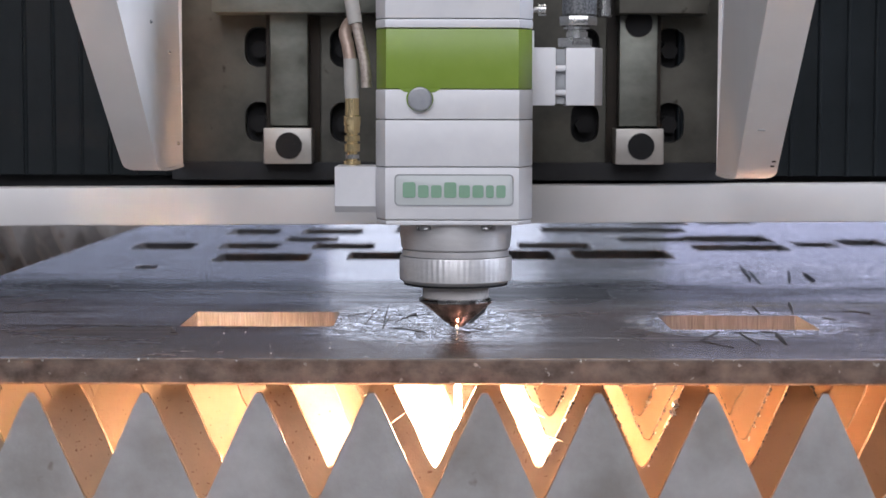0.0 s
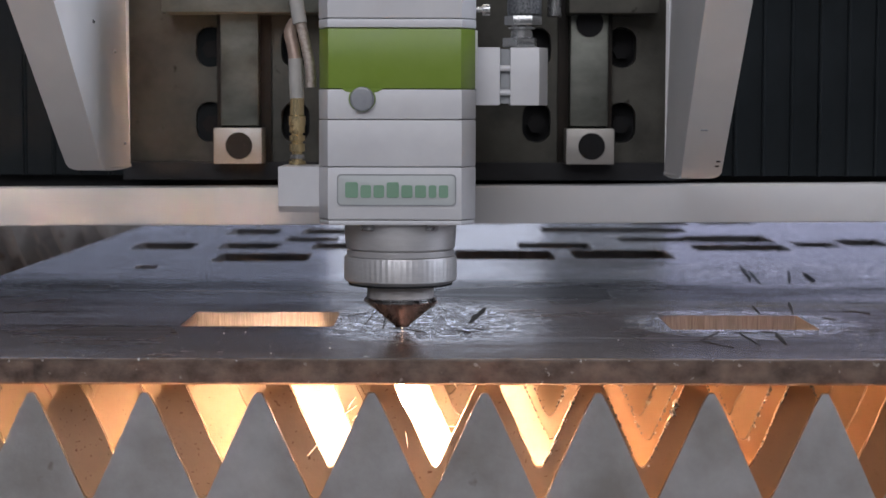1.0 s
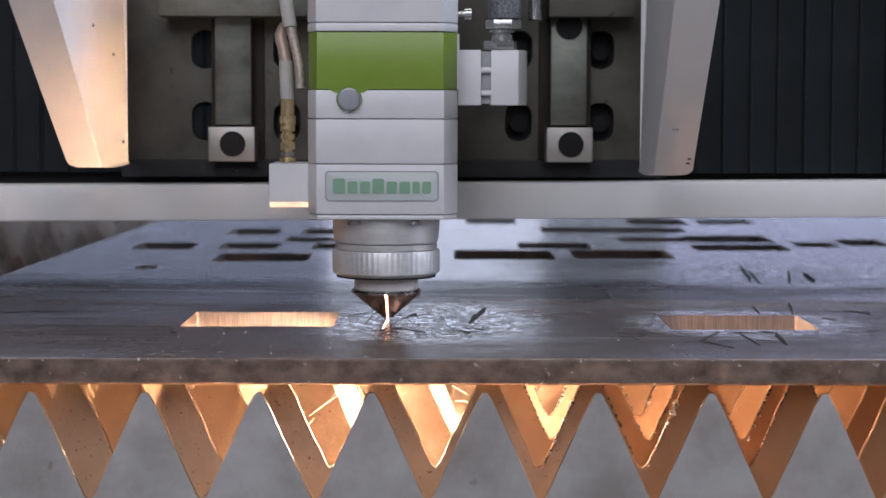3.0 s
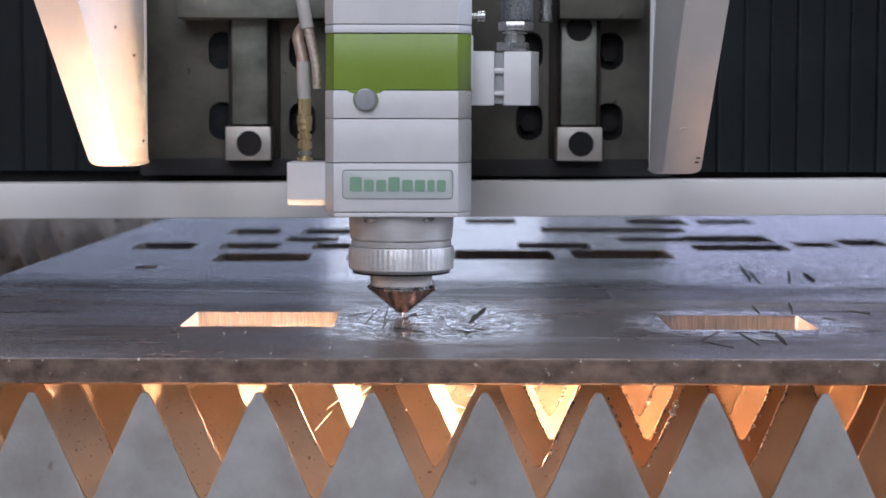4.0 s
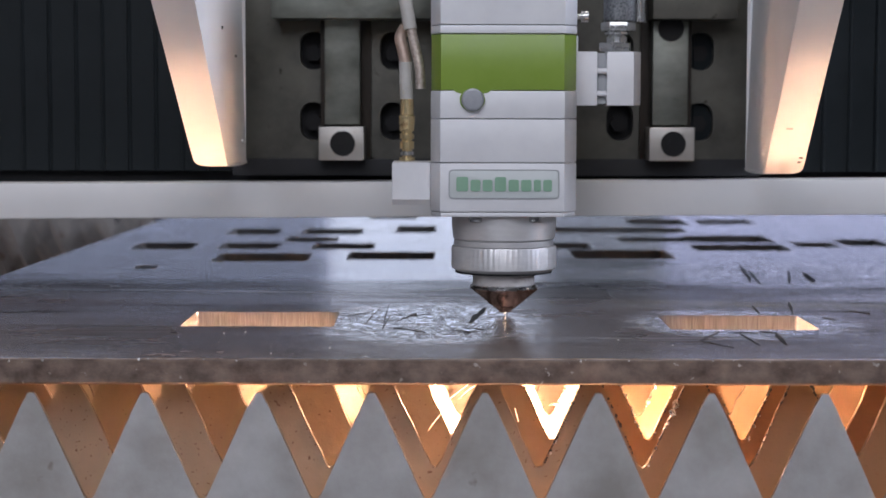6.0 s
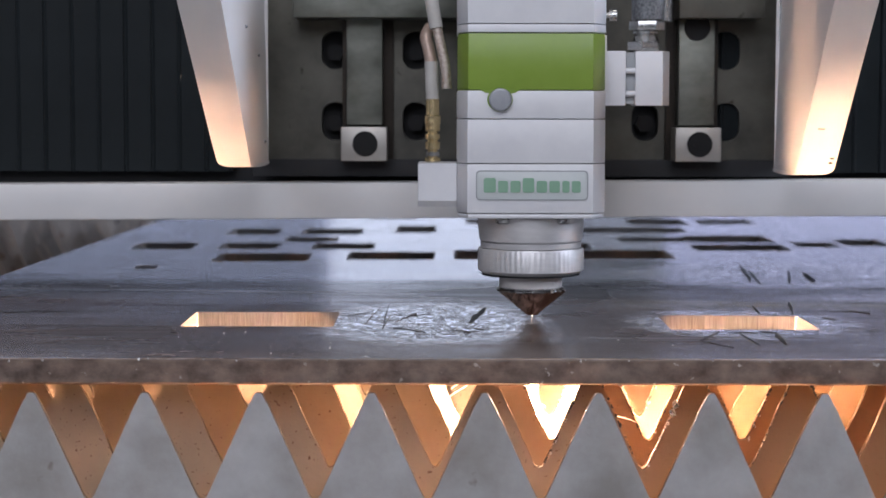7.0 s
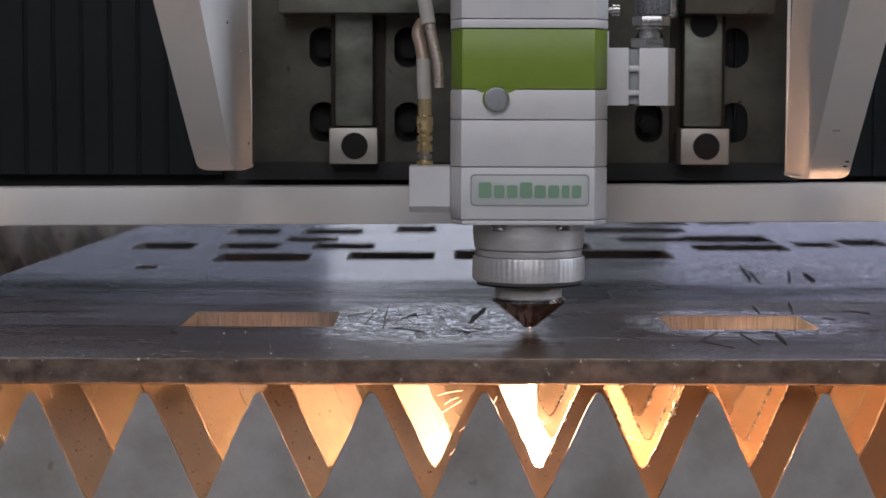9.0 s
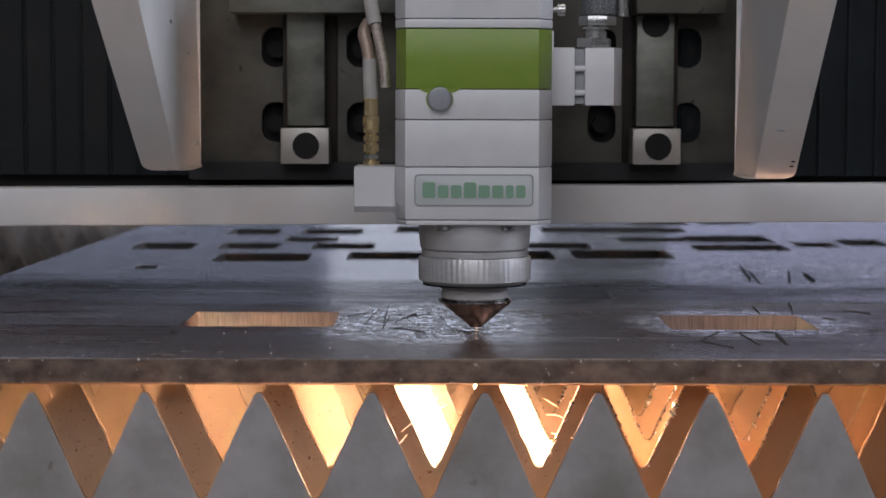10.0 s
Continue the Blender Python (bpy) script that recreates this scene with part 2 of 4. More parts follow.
    l.new(strokes(-9, 480, 34, 0.585, 0.62, (0.31, 0.12, 0)), thin.inputs[0])
    both = n.new("ShaderNodeMath")
    both.operation = "MAXIMUM"
    l.new(strokes(11, 420, 30, 0.595, 0.63, (0.77, 0.42, 0)), both.inputs[0])
    l.new(strokes(82, 300, 26, 0.60, 0.64, (0.17, 0.92, 0)), both.inputs[1])
    l.new(both.outputs[0], thin.inputs[1])
    bright = mix(n, l, fleck, (0.86, 0.86, 0.88), (0.09, 0.08, 0.076))
    bright = mix(n, l, thin.outputs[0], bright, (0.03, 0.027, 0.026))
    # far part: rolled steel with reflected window blue painted in; near part: dull scale
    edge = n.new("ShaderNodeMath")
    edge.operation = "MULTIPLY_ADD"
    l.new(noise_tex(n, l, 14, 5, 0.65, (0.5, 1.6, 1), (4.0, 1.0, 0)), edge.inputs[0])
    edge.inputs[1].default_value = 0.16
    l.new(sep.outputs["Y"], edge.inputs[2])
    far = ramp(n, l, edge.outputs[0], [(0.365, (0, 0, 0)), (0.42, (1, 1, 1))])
    dull = patch01(0.085, 0.40, 0.060, 0.11)
    cut = n.new("ShaderNodeMath")
    cut.operation = "MULTIPLY_ADD"
    l.new(dull, cut.inputs[0])
    cut.inputs[1].default_value = -0.7
    cut.inputs[2].default_value = 1.0
    far_gloss = n.new("ShaderNodeMath")
    far_gloss.operation = "MULTIPLY"
    l.new(far, far_gloss.inputs[0])
    l.new(cut.outputs[0], far_gloss.inputs[1])
    shine = n.new("ShaderNodeMath")
    shine.operation = "MAXIMUM"
    l.new(far_gloss.outputs[0], shine.inputs[0])
    l.new(pm2, shine.inputs[1])
    smudge = ramp(n, l, noise_tex(n, l, 22, 6, 0.7, (0.6, 1.0, 1), (1.3, 8.1, 0)), [(0.49, (0, 0, 0)), (0.58, (0.9, 0.9, 0.9))])
    # the bluish tint carries the windows' reflection in the base colour
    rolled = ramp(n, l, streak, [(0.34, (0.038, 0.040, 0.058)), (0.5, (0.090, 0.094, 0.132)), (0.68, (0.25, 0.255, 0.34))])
    # rolling streaks and drag marks along the sheet; pale streaks paint its gloss
    drag = ramp(n, l, noise_tex(n, l, 10, 5, 0.7, (0.22, 9, 1), (3.1, 5.7, 0), 0.3), [(0.53, (0, 0, 0)), (0.60, (0.85, 0.85, 0.85))])
    sheen = ramp(n, l, noise_tex(n, l, 12, 4, 0.6, (0.2, 11, 1), (9.1, 1.4, 0), 0.3), [(0.62, (0, 0, 0)), (0.68, (0.6, 0.6, 0.6))])
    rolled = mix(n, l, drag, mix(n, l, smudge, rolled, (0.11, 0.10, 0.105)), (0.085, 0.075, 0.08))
    base = mix(n, l, sheen, mix(n, l, drag, base, (0.03, 0.023, 0.02)), (0.19, 0.17, 0.17))
    colour = mix(n, l, pm2, mix(n, l, far_gloss.outputs[0], base, rolled), bright)
    # soot round the cluster of far cutouts
    soot = patch01(0.135, 0.60, 0.085, 0.10)
    colour = mix(n, l, mix(n, l, 0.35, soot, (0, 0, 0)), colour, (0.045, 0.04, 0.042))
    # a few dark scratches across the plain sheet too
    faint = n.new("ShaderNodeMath")
    faint.operation = "MULTIPLY"
    l.new(thin.outputs[0], faint.inputs[0])
    l.new(ramp(n, l, broad, [(0.5, (0, 0, 0)), (0.62, (0.55, 0.55, 0.55))]), faint.inputs[1])
    colour = mix(n, l, faint.outputs[0], colour, (0.04, 0.035, 0.033))
    colour = mix(n, l, scribe.outputs[0], colour, (0.55, 0.56, 0.58))
    groove = ramp(n, l, lin.outputs[0], [(0.2290, (0, 0, 0)), (0.2300, (0.9, 0.9, 0.9)), (0.2362, (0.9, 0.9, 0.9)), (0.2372, (0, 0, 0))])
    colour = mix(n, l, groove, colour, (0.012, 0.010, 0.009))
    l.new(colour, b.inputs["Base Color"])
    b.inputs["Specular IOR Level"].default_value = 0.10
    glossy = mix(n, l, fleck, (0.04, 0.04, 0.04), (0.14, 0.14, 0.14))
    rough = mix(n, l, pm2, mix(n, l, far_gloss.outputs[0], ramp(n, l, broad, [(0.35, (0.30,) * 3), (0.62, (0.16,) * 3)]), (0.13, 0.13, 0.13)), glossy)
    l.new(rough, b.inputs["Roughness"])
    metal = n.new("ShaderNodeMath")
    metal.operation = "MULTIPLY"
    metal.inputs[1].default_value = 0.85
    l.new(shine.outputs[0], metal.inputs[0])
    l.new(metal.outputs[0], b.inputs["Metallic"])
    flake = n.new("ShaderNodeMath")
    flake.operation = "MULTIPLY"
    l.new(fleck, flake.inputs[0])
    l.new(mix(n, l, 0.45, pm2, (0, 0, 0)), flake.inputs[1])
    # flakes stand proud, and the rolled sheet ripples along its length
    ripple = noise_tex(n, l, 85, 4, 0.55, (0.12, 1.3, 1), (6.1, 3.3, 0), 0.4)
    height = flake.outputs[0]
    for field, weight in ((fine, 0.35), (ripple, 3.4)):
        add = n.new("ShaderNodeMath")
        add.operation = "MULTIPLY_ADD"
        l.new(field, add.inputs[0])
        add.inputs[1].default_value = weight
        l.new(height, add.inputs[2])
        height = add.outputs[0]
    bump(n, l, height, 0.45, 0.0004, b)
    return m


PLATE = plate_material()
PLATE_EDGE = surface("plate_edge_scale", (0.07, 0.048, 0.039), (0.25, 0.182, 0.145), (0.35, 0.6), 0.5, 95, 700, 0.35, (1, 1, 1.3), spots=((0.38, 0.34, 0.31), 300, 0.68))
CUT_FACE = surface("cut_face", (0.15, 0.138, 0.135), (0.31, 0.29, 0.285), (0.3, 0.5), 0.6, 300, 1500, 0.4, (6, 6, 0.3))

# ---- mesh helpers ----


def mesh_object(name, bm, mat, smooth=False):
    me = bpy.data.meshes.new(name)
    bmesh.ops.recalc_face_normals(bm, faces=bm.faces)
    bm.to_mesh(me)
    bm.free()
    for m in (mat if isinstance(mat, (list, tuple)) else [mat]):
        me.materials.append(m)
    if smooth:
        me.polygons.foreach_set("use_smooth", [True] * len(me.polygons))
        me.set_sharp_from_angle(angle=radians(35))
    return new(name, me)


def part(name, bm, mat, parent, label="", smooth=True):
    ob = mesh_object(name, bm, mat, smooth)
    ob.parent = parent
    return tagged(ob, label)


def thing(name, place, label, category, group="", kind=""):
    ob = new(name)
    ob.empty_display_size = 0.02
    ob.matrix_basis = Matrix.Translation(place)
    return tagged(ob, label, category, group, kind)


def box(x0, x1, y0, y1, z0, z1, bevel=0.0, segments=2, bm=None):
    bm = bm or bmesh.new()
    vs = [bm.verts.new((x, y, z)) for x in (x0, x1) for y in (y0, y1) for z in (z0, z1)]
    fs = [bm.faces.new([vs[i] for i in q]) for q in ((0, 1, 3, 2), (4, 6, 7, 5), (0, 4, 5, 1), (2, 3, 7, 6), (0, 2, 6, 4), (1, 5, 7, 3))]
    if bevel:
        es = {e for f in fs for e in f.edges}
        bmesh.ops.bevel(bm, geom=list(es), offset=bevel, segments=segments, affect="EDGES", profile=0.6)
    return bm


def prism(outline, axis, a, b, bm=None, bevel=0.0):
    """A polygon, in the plane across the axis, pushed along that axis from a to b."""
    bm = bm or bmesh.new()

    def at(p, q, h):
        return {"x": (h, p, q), "y": (p, h, q), "z": (p, q, h)}[axis]

    lo = [bm.verts.new(at(p, q, a)) for p, q in outline]
    hi = [bm.verts.new(at(p, q, b)) for p, q in outline]
    k = len(outline)
    fs = [bm.faces.new(lo), bm.faces.new(hi[::-1])]
    fs += [bm.faces.new((lo[i], hi[i], hi[(i + 1) % k], lo[(i + 1) % k])) for i in range(k)]
    if bevel:
        es = {e for f in fs[:2] for e in f.edges}
        bmesh.ops.bevel(bm, geom=list(es), offset=bevel, segments=2, affect="EDGES", profile=0.6)
    return bm


def rounded(x0, x1, y0, y1, r, k=5):
    pts = []
    for cx, cy, a0 in ((x1 - r, y1 - r, 0), (x0 + r, y1 - r, 90), (x0 + r, y0 + r, 180), (x1 - r, y0 + r, 270)):
        for i in range(k + 1):
            a = radians(a0 + 90 * i / k)
            pts.append((cx + r * math.cos(a), cy + r * math.sin(a)))
    return pts


def lathe(profile, cx=0.0, cy=0.0, n=64, bm=None, notch=None):
    """A turned solid round the upright axis from (radius, height) pairs, bottom to top; notch lessens the radius between ribs."""
    bm = bm or bmesh.new()
    rings = []
    for r, z in profile:
        ring = []
        for i in range(n):
            a = 2 * math.pi * i / n
            rr = r - (notch[2] if notch and notch[0] <= z <= notch[1] and i % 4 >= 2 else 0)
            ring.append(bm.verts.new((cx + rr * math.cos(a), cy + rr * math.sin(a), z)))
        rings.append(ring)
    for p, q in zip(rings, rings[1:]):
        for i in range(n):
            bm.faces.new((p[i], p[(i + 1) % n], q[(i + 1) % n], q[i]))
    bm.faces.new(rings[0][::-1])
    bm.faces.new(rings[-1])
    return bm


def tube(points, r, n=12, bm=None, taper=None):
    """A round hose through the points."""
    bm = bm or bmesh.new()
    pts = [Vector(p) for p in points]
    fine = []
    for i in range(len(pts) - 1):
        p0, p1, p2, p3 = pts[max(i - 1, 0)], pts[i], pts[i + 1], pts[min(i + 2, len(pts) - 1)]
        for s in range(6):
            t = s / 6
            fine.append(0.5 * (2 * p1 + (p2 - p0) * t + (2 * p0 - 5 * p1 + 4 * p2 - p3) * t * t + (3 * p1 - p0 - 3 * p2 + p3) * t ** 3))
    fine.append(pts[-1])
    rings = []
    side = Vector((0, 1, 0))
    for i, p in enumerate(fine):
        d = (fine[min(i + 1, len(fine) - 1)] - fine[max(i - 1, 0)]).normalized()
        u = d.cross(side).normalized()
        v = d.cross(u)
        rr = r * (taper(i / (len(fine) - 1)) if taper else 1)
        rings.append([bm.verts.new(p + u * rr * math.cos(2 * math.pi * k / n) + v * rr * math.sin(2 * math.pi * k / n)) for k in range(n)])
    for p, q in zip(rings, rings[1:]):
        for i in range(n):
            bm.faces.new((p[i], p[(i + 1) % n], q[(i + 1) % n], q[i]))
    bm.faces.new(rings[0][::-1])
    bm.faces.new(rings[-1])
    return bm


def hexagon(cx, cy, r, turn=0):
    return [(cx + r * math.cos(radians(60 * i + turn)), cy + r * math.sin(radians(60 * i + turn))) for i in range(6)]


def blob(c, r, bm, rnd):
    res = bmesh.ops.create_icosphere(bm, subdivisions=1, radius=r)
    for v in res["verts"]:
        v.co = Vector(c) + Vector((v.co.x * rnd.uniform(0.7, 1.2), v.co.y * rnd.uniform(0.7, 1.2), v.co.z * rnd.uniform(0.7, 1.3)))


# ---- the hall round the machine ----


def wall_with_window(name, axis, at, thick, lo, hi, zlo, zhi, openings):
    """An upright wall across the axis, cut by rectangular openings (from, to, sill, head)."""
    bm = bmesh.new()
    cuts = sorted({lo, hi, *[o[0] for o in openings], *[o[1] for o in openings]})
    for a, b in zip(cuts, cuts[1:]):
        o = next((o for o in openings if o[0] <= a and b <= o[1]), None)
        for z0, z1 in ([(zlo, o[2]), (o[3], zhi)] if o else [(zlo, zhi)]):
            if axis == "y":
                box(a, b, at, at + thick, z0, z1, bm=bm)
            else:
                box(at, at + thick, a, b, z0, z1, bm=bm)
    return tagged(mesh_object(name, bm, HALL_WALL), "dark grey painted hall wall with a wide window opening", "wall", kind="structure")


FLOOR_Z = -0.85
# unseen floor, made pale to bounce daylight up onto the bracket flanges
tagged(mesh_object("floor", box(-4, 5, -4.5, 7, FLOOR_Z - 0.2, FLOOR_Z), CONCRETE), "pale worn concrete hall floor", "floor", kind="structure")
tagged(mesh_object("ceiling", box(-4, 5, -4.5, 7, 4.6, 4.8), HALL_WALL), "plain dark grey hall ceiling", "ceiling", kind="structure")
# the opening from 0.38 to 0.90 is added for the fill light
wall_with_window("wall_north", "y", 7, 0.2, -4, 5, FLOOR_Z, 4.6, [(-2.3, -0.44, 0.13, 0.55), (-0.44, 0.38, 0.13, 1.03), (0.38, 0.90, 0.13, 0.71), (0.90, 2.97, 0.13, 0.59)])
wall_with_window("wall_south", "y", -4.7, 0.2, -4, 5, FLOOR_Z, 4.6, [(-2.6, 1.4, 1.0, 3.8)])
wall_with_window("wall_east", "x", 5, 0.2, -4.7, 7.2, FLOOR_Z, 4.6, [(-1.4, 1.6, 0.9, 3.1)])
wall_with_window("wall_west", "x", -4.2, 0.2, -4.7, 7.2, FLOOR_Z, 4.6, [])

# ---- the cutting bed ----
THICK = 0.0093
TIP_Z, ROOT_Z, SLAT_FOOT = -THICK, -0.0479, -0.10
PITCH, SLAT_T = 0.0406, 0.003


def slat(index, y, phase, pitch, material_used, rnd):
    """A saw-toothed bed slat: blunt tips, rounded roots, small burnt notches on the ones under the sheet."""
    x, top = -0.66, []
    k0 = math.floor((-0.66 - phase) / pitch)
    for k in range(k0, k0 + 36):
        c = phase + k * pitch
        burn = 0.0 if index == 0 else 0.0011
        up = TIP_Z
        seq = [(-0.0015, up - 0.0007), (-0.0009, up), (0.0009, up), (0.0015, up - 0.0007)]
        for q in range(1, 7):
            f = q / 7
            seq.append((0.0016 + f * (pitch / 2 - 0.0016 - 0.0021), up + f * (ROOT_Z + 0.0019 - up)))
        seq += [(pitch / 2 - 0.0021, ROOT_Z + 0.0019), (pitch / 2 - 0.0012, ROOT_Z + 0.0006), (pitch / 2, ROOT_Z)]
        seq += [(pitch / 2 + 0.0012, ROOT_Z + 0.0006), (pitch / 2 + 0.0021, ROOT_Z + 0.0019)]
        for q in range(6, 0, -1):
            f = q / 7
            seq.append((pitch - (0.0016 + f * (pitch / 2 - 0.0016 - 0.0021)), up + f * (ROOT_Z + 0.0019 - up)))
        for dx, z in seq:
            j = (rnd.uniform(-burn, burn) * 0.35 if z < up else 0)
            jz = -abs(rnd.gauss(0, burn * 0.35)) if (z < up) else 0
            top.append((c + dx + j, z + jz))
    top = [p for p in top if -0.64 < p[0] < 0.74]
    bm = bmesh.new()
    rows = []
    thick = 0.002 if index == 0 else SLAT_T
    for px, pz in top:
        rows.append([bm.verts.new(q) for q in ((px, y, SLAT_FOOT), (px, y, pz), (px, y + thick, pz), (px, y + thick, SLAT_FOOT))])
    for a, b in zip(rows, rows[1:]):
        for i in range(4):
            bm.faces.new((a[i], b[i], b[(i + 1) % 4], a[(i + 1) % 4])).material_index = 1 if i == 1 else 0
    bm.faces.new(rows[0])
    bm.faces.new(rows[-1][::-1])
    ob = mesh_object("bed_slat", bm, [material_used, BURNT_EDGE])
    return ob


SLAT_Y = [-0.021 + 0.062 * i for i in range(22)]
PHASES = [0.0157, 0.0180, 0.0267, 0.0293, 0.0245, 0.0330]
PITCHES = [0.0405, 0.0407, 0.0406]
rnd = random.Random(5)
slats = []
for i, y in enumerate(SLAT_Y):
    ph = PHASES[i] if i < len(PHASES) else 0.024 + rnd.uniform(-0.012, 0.012)
    ob = slat(i, y, ph, PITCHES[i] if i < len(PITCHES) else PITCH, SLAT if 0 < i < 7 else SLAT_FRONT if i == 0 else SLAT_FAR, rnd)
    tagged(ob, "dull grey saw-toothed steel slat in front of the sheet" if i == 0 else "scorched saw-toothed steel slat under the sheet", "slat", "bed slats")
    slats.append(ob)

# slag beads along the tooth edges of the second, third and fourth slats
for si, (lo, hi) in ((2, (0.05, 0.16)), (3, (0.04, 0.15)), (1, (0.04, 0.10))):
    bm = bmesh.new()
    y = SLAT_Y[si]
    for k in range(-2, 6):
        c = PHASES[si] + k * PITCH
        if not lo < c < hi:
            continue
        for q in range(26):
            f = rnd.uniform(0.25, 1.0) ** 0.8
            s = -1 if rnd.random() < 0.8 else 1
            px = c + s * (0.0016 + f * (PITCH / 2 - 0.0037))
            pz = TIP_Z + f * (ROOT_Z - TIP_Z)
            blob((px, y - 0.0003 + rnd.uniform(0, 0.003), pz), rnd.uniform(0.0003, 0.0009) * (2.0 if rnd.random() < 0.08 else 1), bm, rnd)
    tagged(part("slag", bm, SLAG, slats[si]), "silvery beads of solidified slag", kind="stuff")

for si, lo, hi in ((1, 0.03, 0.16), (2, 0.02, 0.16), (3, 0.02, 0.15)):
    bm = bmesh.new()
    y = SLAT_Y[si]
    for k in range(-1, 6):
        c = PHASES[si] + k * PITCHES[min(si, 2)]
        if not lo < c < hi:
            continue
        for s in (-1, 1):
            for q in range(34):
                f = rnd.random()
                px = c + s * (0.0016 + f * (PITCH / 2 - 0.0037))
                pz = TIP_Z - 0.0004 + f * (ROOT_Z + 0.0019 - TIP_Z)
                blob((px, y - 0.0001, pz), rnd.uniform(0.00022, 0.00055) * (1.8 if rnd.random() < 0.1 else 1), bm, rnd)
    tagged(part("burnt_crust", bm, SOOT_SCALE, slats[si]), "dark burnt crust along the tooth edges", kind="stuff")

bed = thing("cutting_bed_frame", (0.05, 0.6, FLOOR_Z), "dark painted steel frame that carries the bed slats", "machine frame")
for x0, x1 in ((-0.72, -0.62), (0.72, 0.82)):
    part("side_rail", box(x0 - 0.05, x1 - 0.05, -0.72, 0.90, 0.62, SLAT_FOOT - FLOOR_Z + 0.0, 0.004), FRAME_PAINT, bed)
for x in (-0.67, 0.77):
    for y in (-0.66, 0.84):
        part("leg", box(x - 0.09, x + 0.0, y - 0.045, y + 0.045, 0, 0.62, 0.004), FRAME_PAINT, bed)
part("cross_rail", box(-0.67, 0.67, 0.82, 0.90, 0.5, 0.60, 0.004), FRAME_PAINT, bed)
part("drip_tray", box(-0.67, 0.67, -0.70, 0.82, 0.245, 0.25), RUSTED, bed)

# ---- the steel sheet with its cut openings ----
NEAR_HOLES = [(-0.1103, -0.0455, 0.1030, 0.1590, 0.0012), (0.0962, 0.1585, 0.0945, 0.1480, 0.0015)]
FAR_HOLES = [
    (-0.138, -0.081, 0.436, 0.497, 0.003), (-0.058, -0.004, 0.449, 0.512, 0.003), (0.008, 0.070, 0.452, 0.528, 0.003), (0.082, 0.144, 0.460, 0.532, 0.003),
    (-0.202, -0.163, 0.530, 0.588, 0.003), (-0.146, -0.108, 0.532, 0.588, 0.003), (-0.085, -0.044, 0.533, 0.586, 0.003), (0.051, 0.099, 0.541, 0.594, 0.003),
    (0.166, 0.228, 0.526, 0.582, 0.003), (0.172, 0.230, 0.600, 0.672, 0.003),
    (-0.156, -0.120, 0.671, 0.736, 0.003), (-0.103, -0.058, 0.672, 0.737, 0.003), (0.075, 0.182, 0.697, 0.758, 0.003),
]
FARTHEST_HOLES = [
    (-0.109, -0.072, 0.600, 0.645, 0.003), (0.124, 0.172, 0.604, 0.648, 0.003), (-0.034, -0.004, 0.694, 0.773, 0.003), (0.150, 0.196, 0.79, 0.87, 0.003),
    (-0.176, -0.163, 0.384, 0.404, 0.002), (0.238, 0.266, 0.555, 0.605, 0.004), (0.272, 0.304, 0.570, 0.63, 0.004),
    (0.205, 0.250, 0.80, 0.86, 0.003), (0.02, 0.06, 0.80, 0.87, 0.003), (-0.06, -0.02, 0.86, 0.92, 0.003),
]


# narrow kerfs: the side cut, which follows the head's line, and the short lead-in
KERFS = [[(-0.02495, 0.0965), (-0.02425, 0.0965), (-0.02215, 0.1465), (-0.02285, 0.1465)], [(0.0064, 0.0885), (0.0072, 0.0885), (0.0072, 0.0956), (0.0064, 0.0956)]]


def steel_sheet():
    bm = bmesh.new()
    loops = []
    rnd = random.Random(11)
    n = 140
    x0, x1, y1 = -0.249, 0.62, 1.22
    outer = [(x0 + (x1 - x0) * i / n, rnd.gauss(0, 0.00013)) for i in range(n + 1)]
    outer += [(x1, y1), (-0.218, y1)]
    loops.append([bm.verts.new((x, y, 0)) for x, y in outer])
    for h in NEAR_HOLES + FAR_HOLES + FARTHEST_HOLES:
        loops.append([bm.verts.new((x, y, 0)) for x, y in rounded(*h)])
    for k in KERFS:
        loops.append([bm.verts.new((x, y, 0)) for x, y in k])
    edges = []
    for lp in loops:
        edges += [bm.edges.new((lp[i], lp[(i + 1) % len(lp)])) for i in range(len(lp))]
    bmesh.ops.triangle_fill(bm, edges=edges, use_beauty=True)
    front = set(loops[0][:n + 1])

    def side(loop, rows, mat):
        prev = loop
        for dy, z in rows:
            cur = [bm.verts.new((v.co.x, v.co.y + (dy if v in front else 0), z)) for v in loop]
            for i in range(len(loop)):
                f = bm.faces.new((prev[i], prev[(i + 1) % len(loop)], cur[(i + 1) % len(loop)], cur[i]))
                f.material_index = mat
            prev = cur
        return prev

    bottoms = []
    for k, lp in enumerate(loops):
        rows = [(-0.0005, -0.0002), (-0.0009, -0.0007), (-0.0010, -THICK + 0.0008), (-0.0004, -THICK)] if k == 0 else [(0, -THICK)]
        bottoms.append(side(lp, rows, 1 if k == 0 else 2))
    edges = []
    for lp in bottoms:
        edges += [bm.edges.get((lp[i], lp[(i + 1) % len(lp)])) for i in range(len(lp))]
    bmesh.ops.triangle_fill(bm, edges=edges, use_beauty=True)
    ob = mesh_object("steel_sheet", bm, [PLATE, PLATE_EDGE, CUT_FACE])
    return tagged(ob, "thick scratched hot-rolled steel sheet with square openings cut in it", "steel sheet")


steel_sheet()

# crumbs of slag on the sheet
bm = bmesh.new()
rnd = random.Random(21)
for k in range(90):
    x, y = rnd.uniform(-0.16, 0.17), rnd.uniform(0.004, 0.09)
    blob((x, y, 0.0001), rnd.uniform(0.00012, 0.0004), bm, rnd)
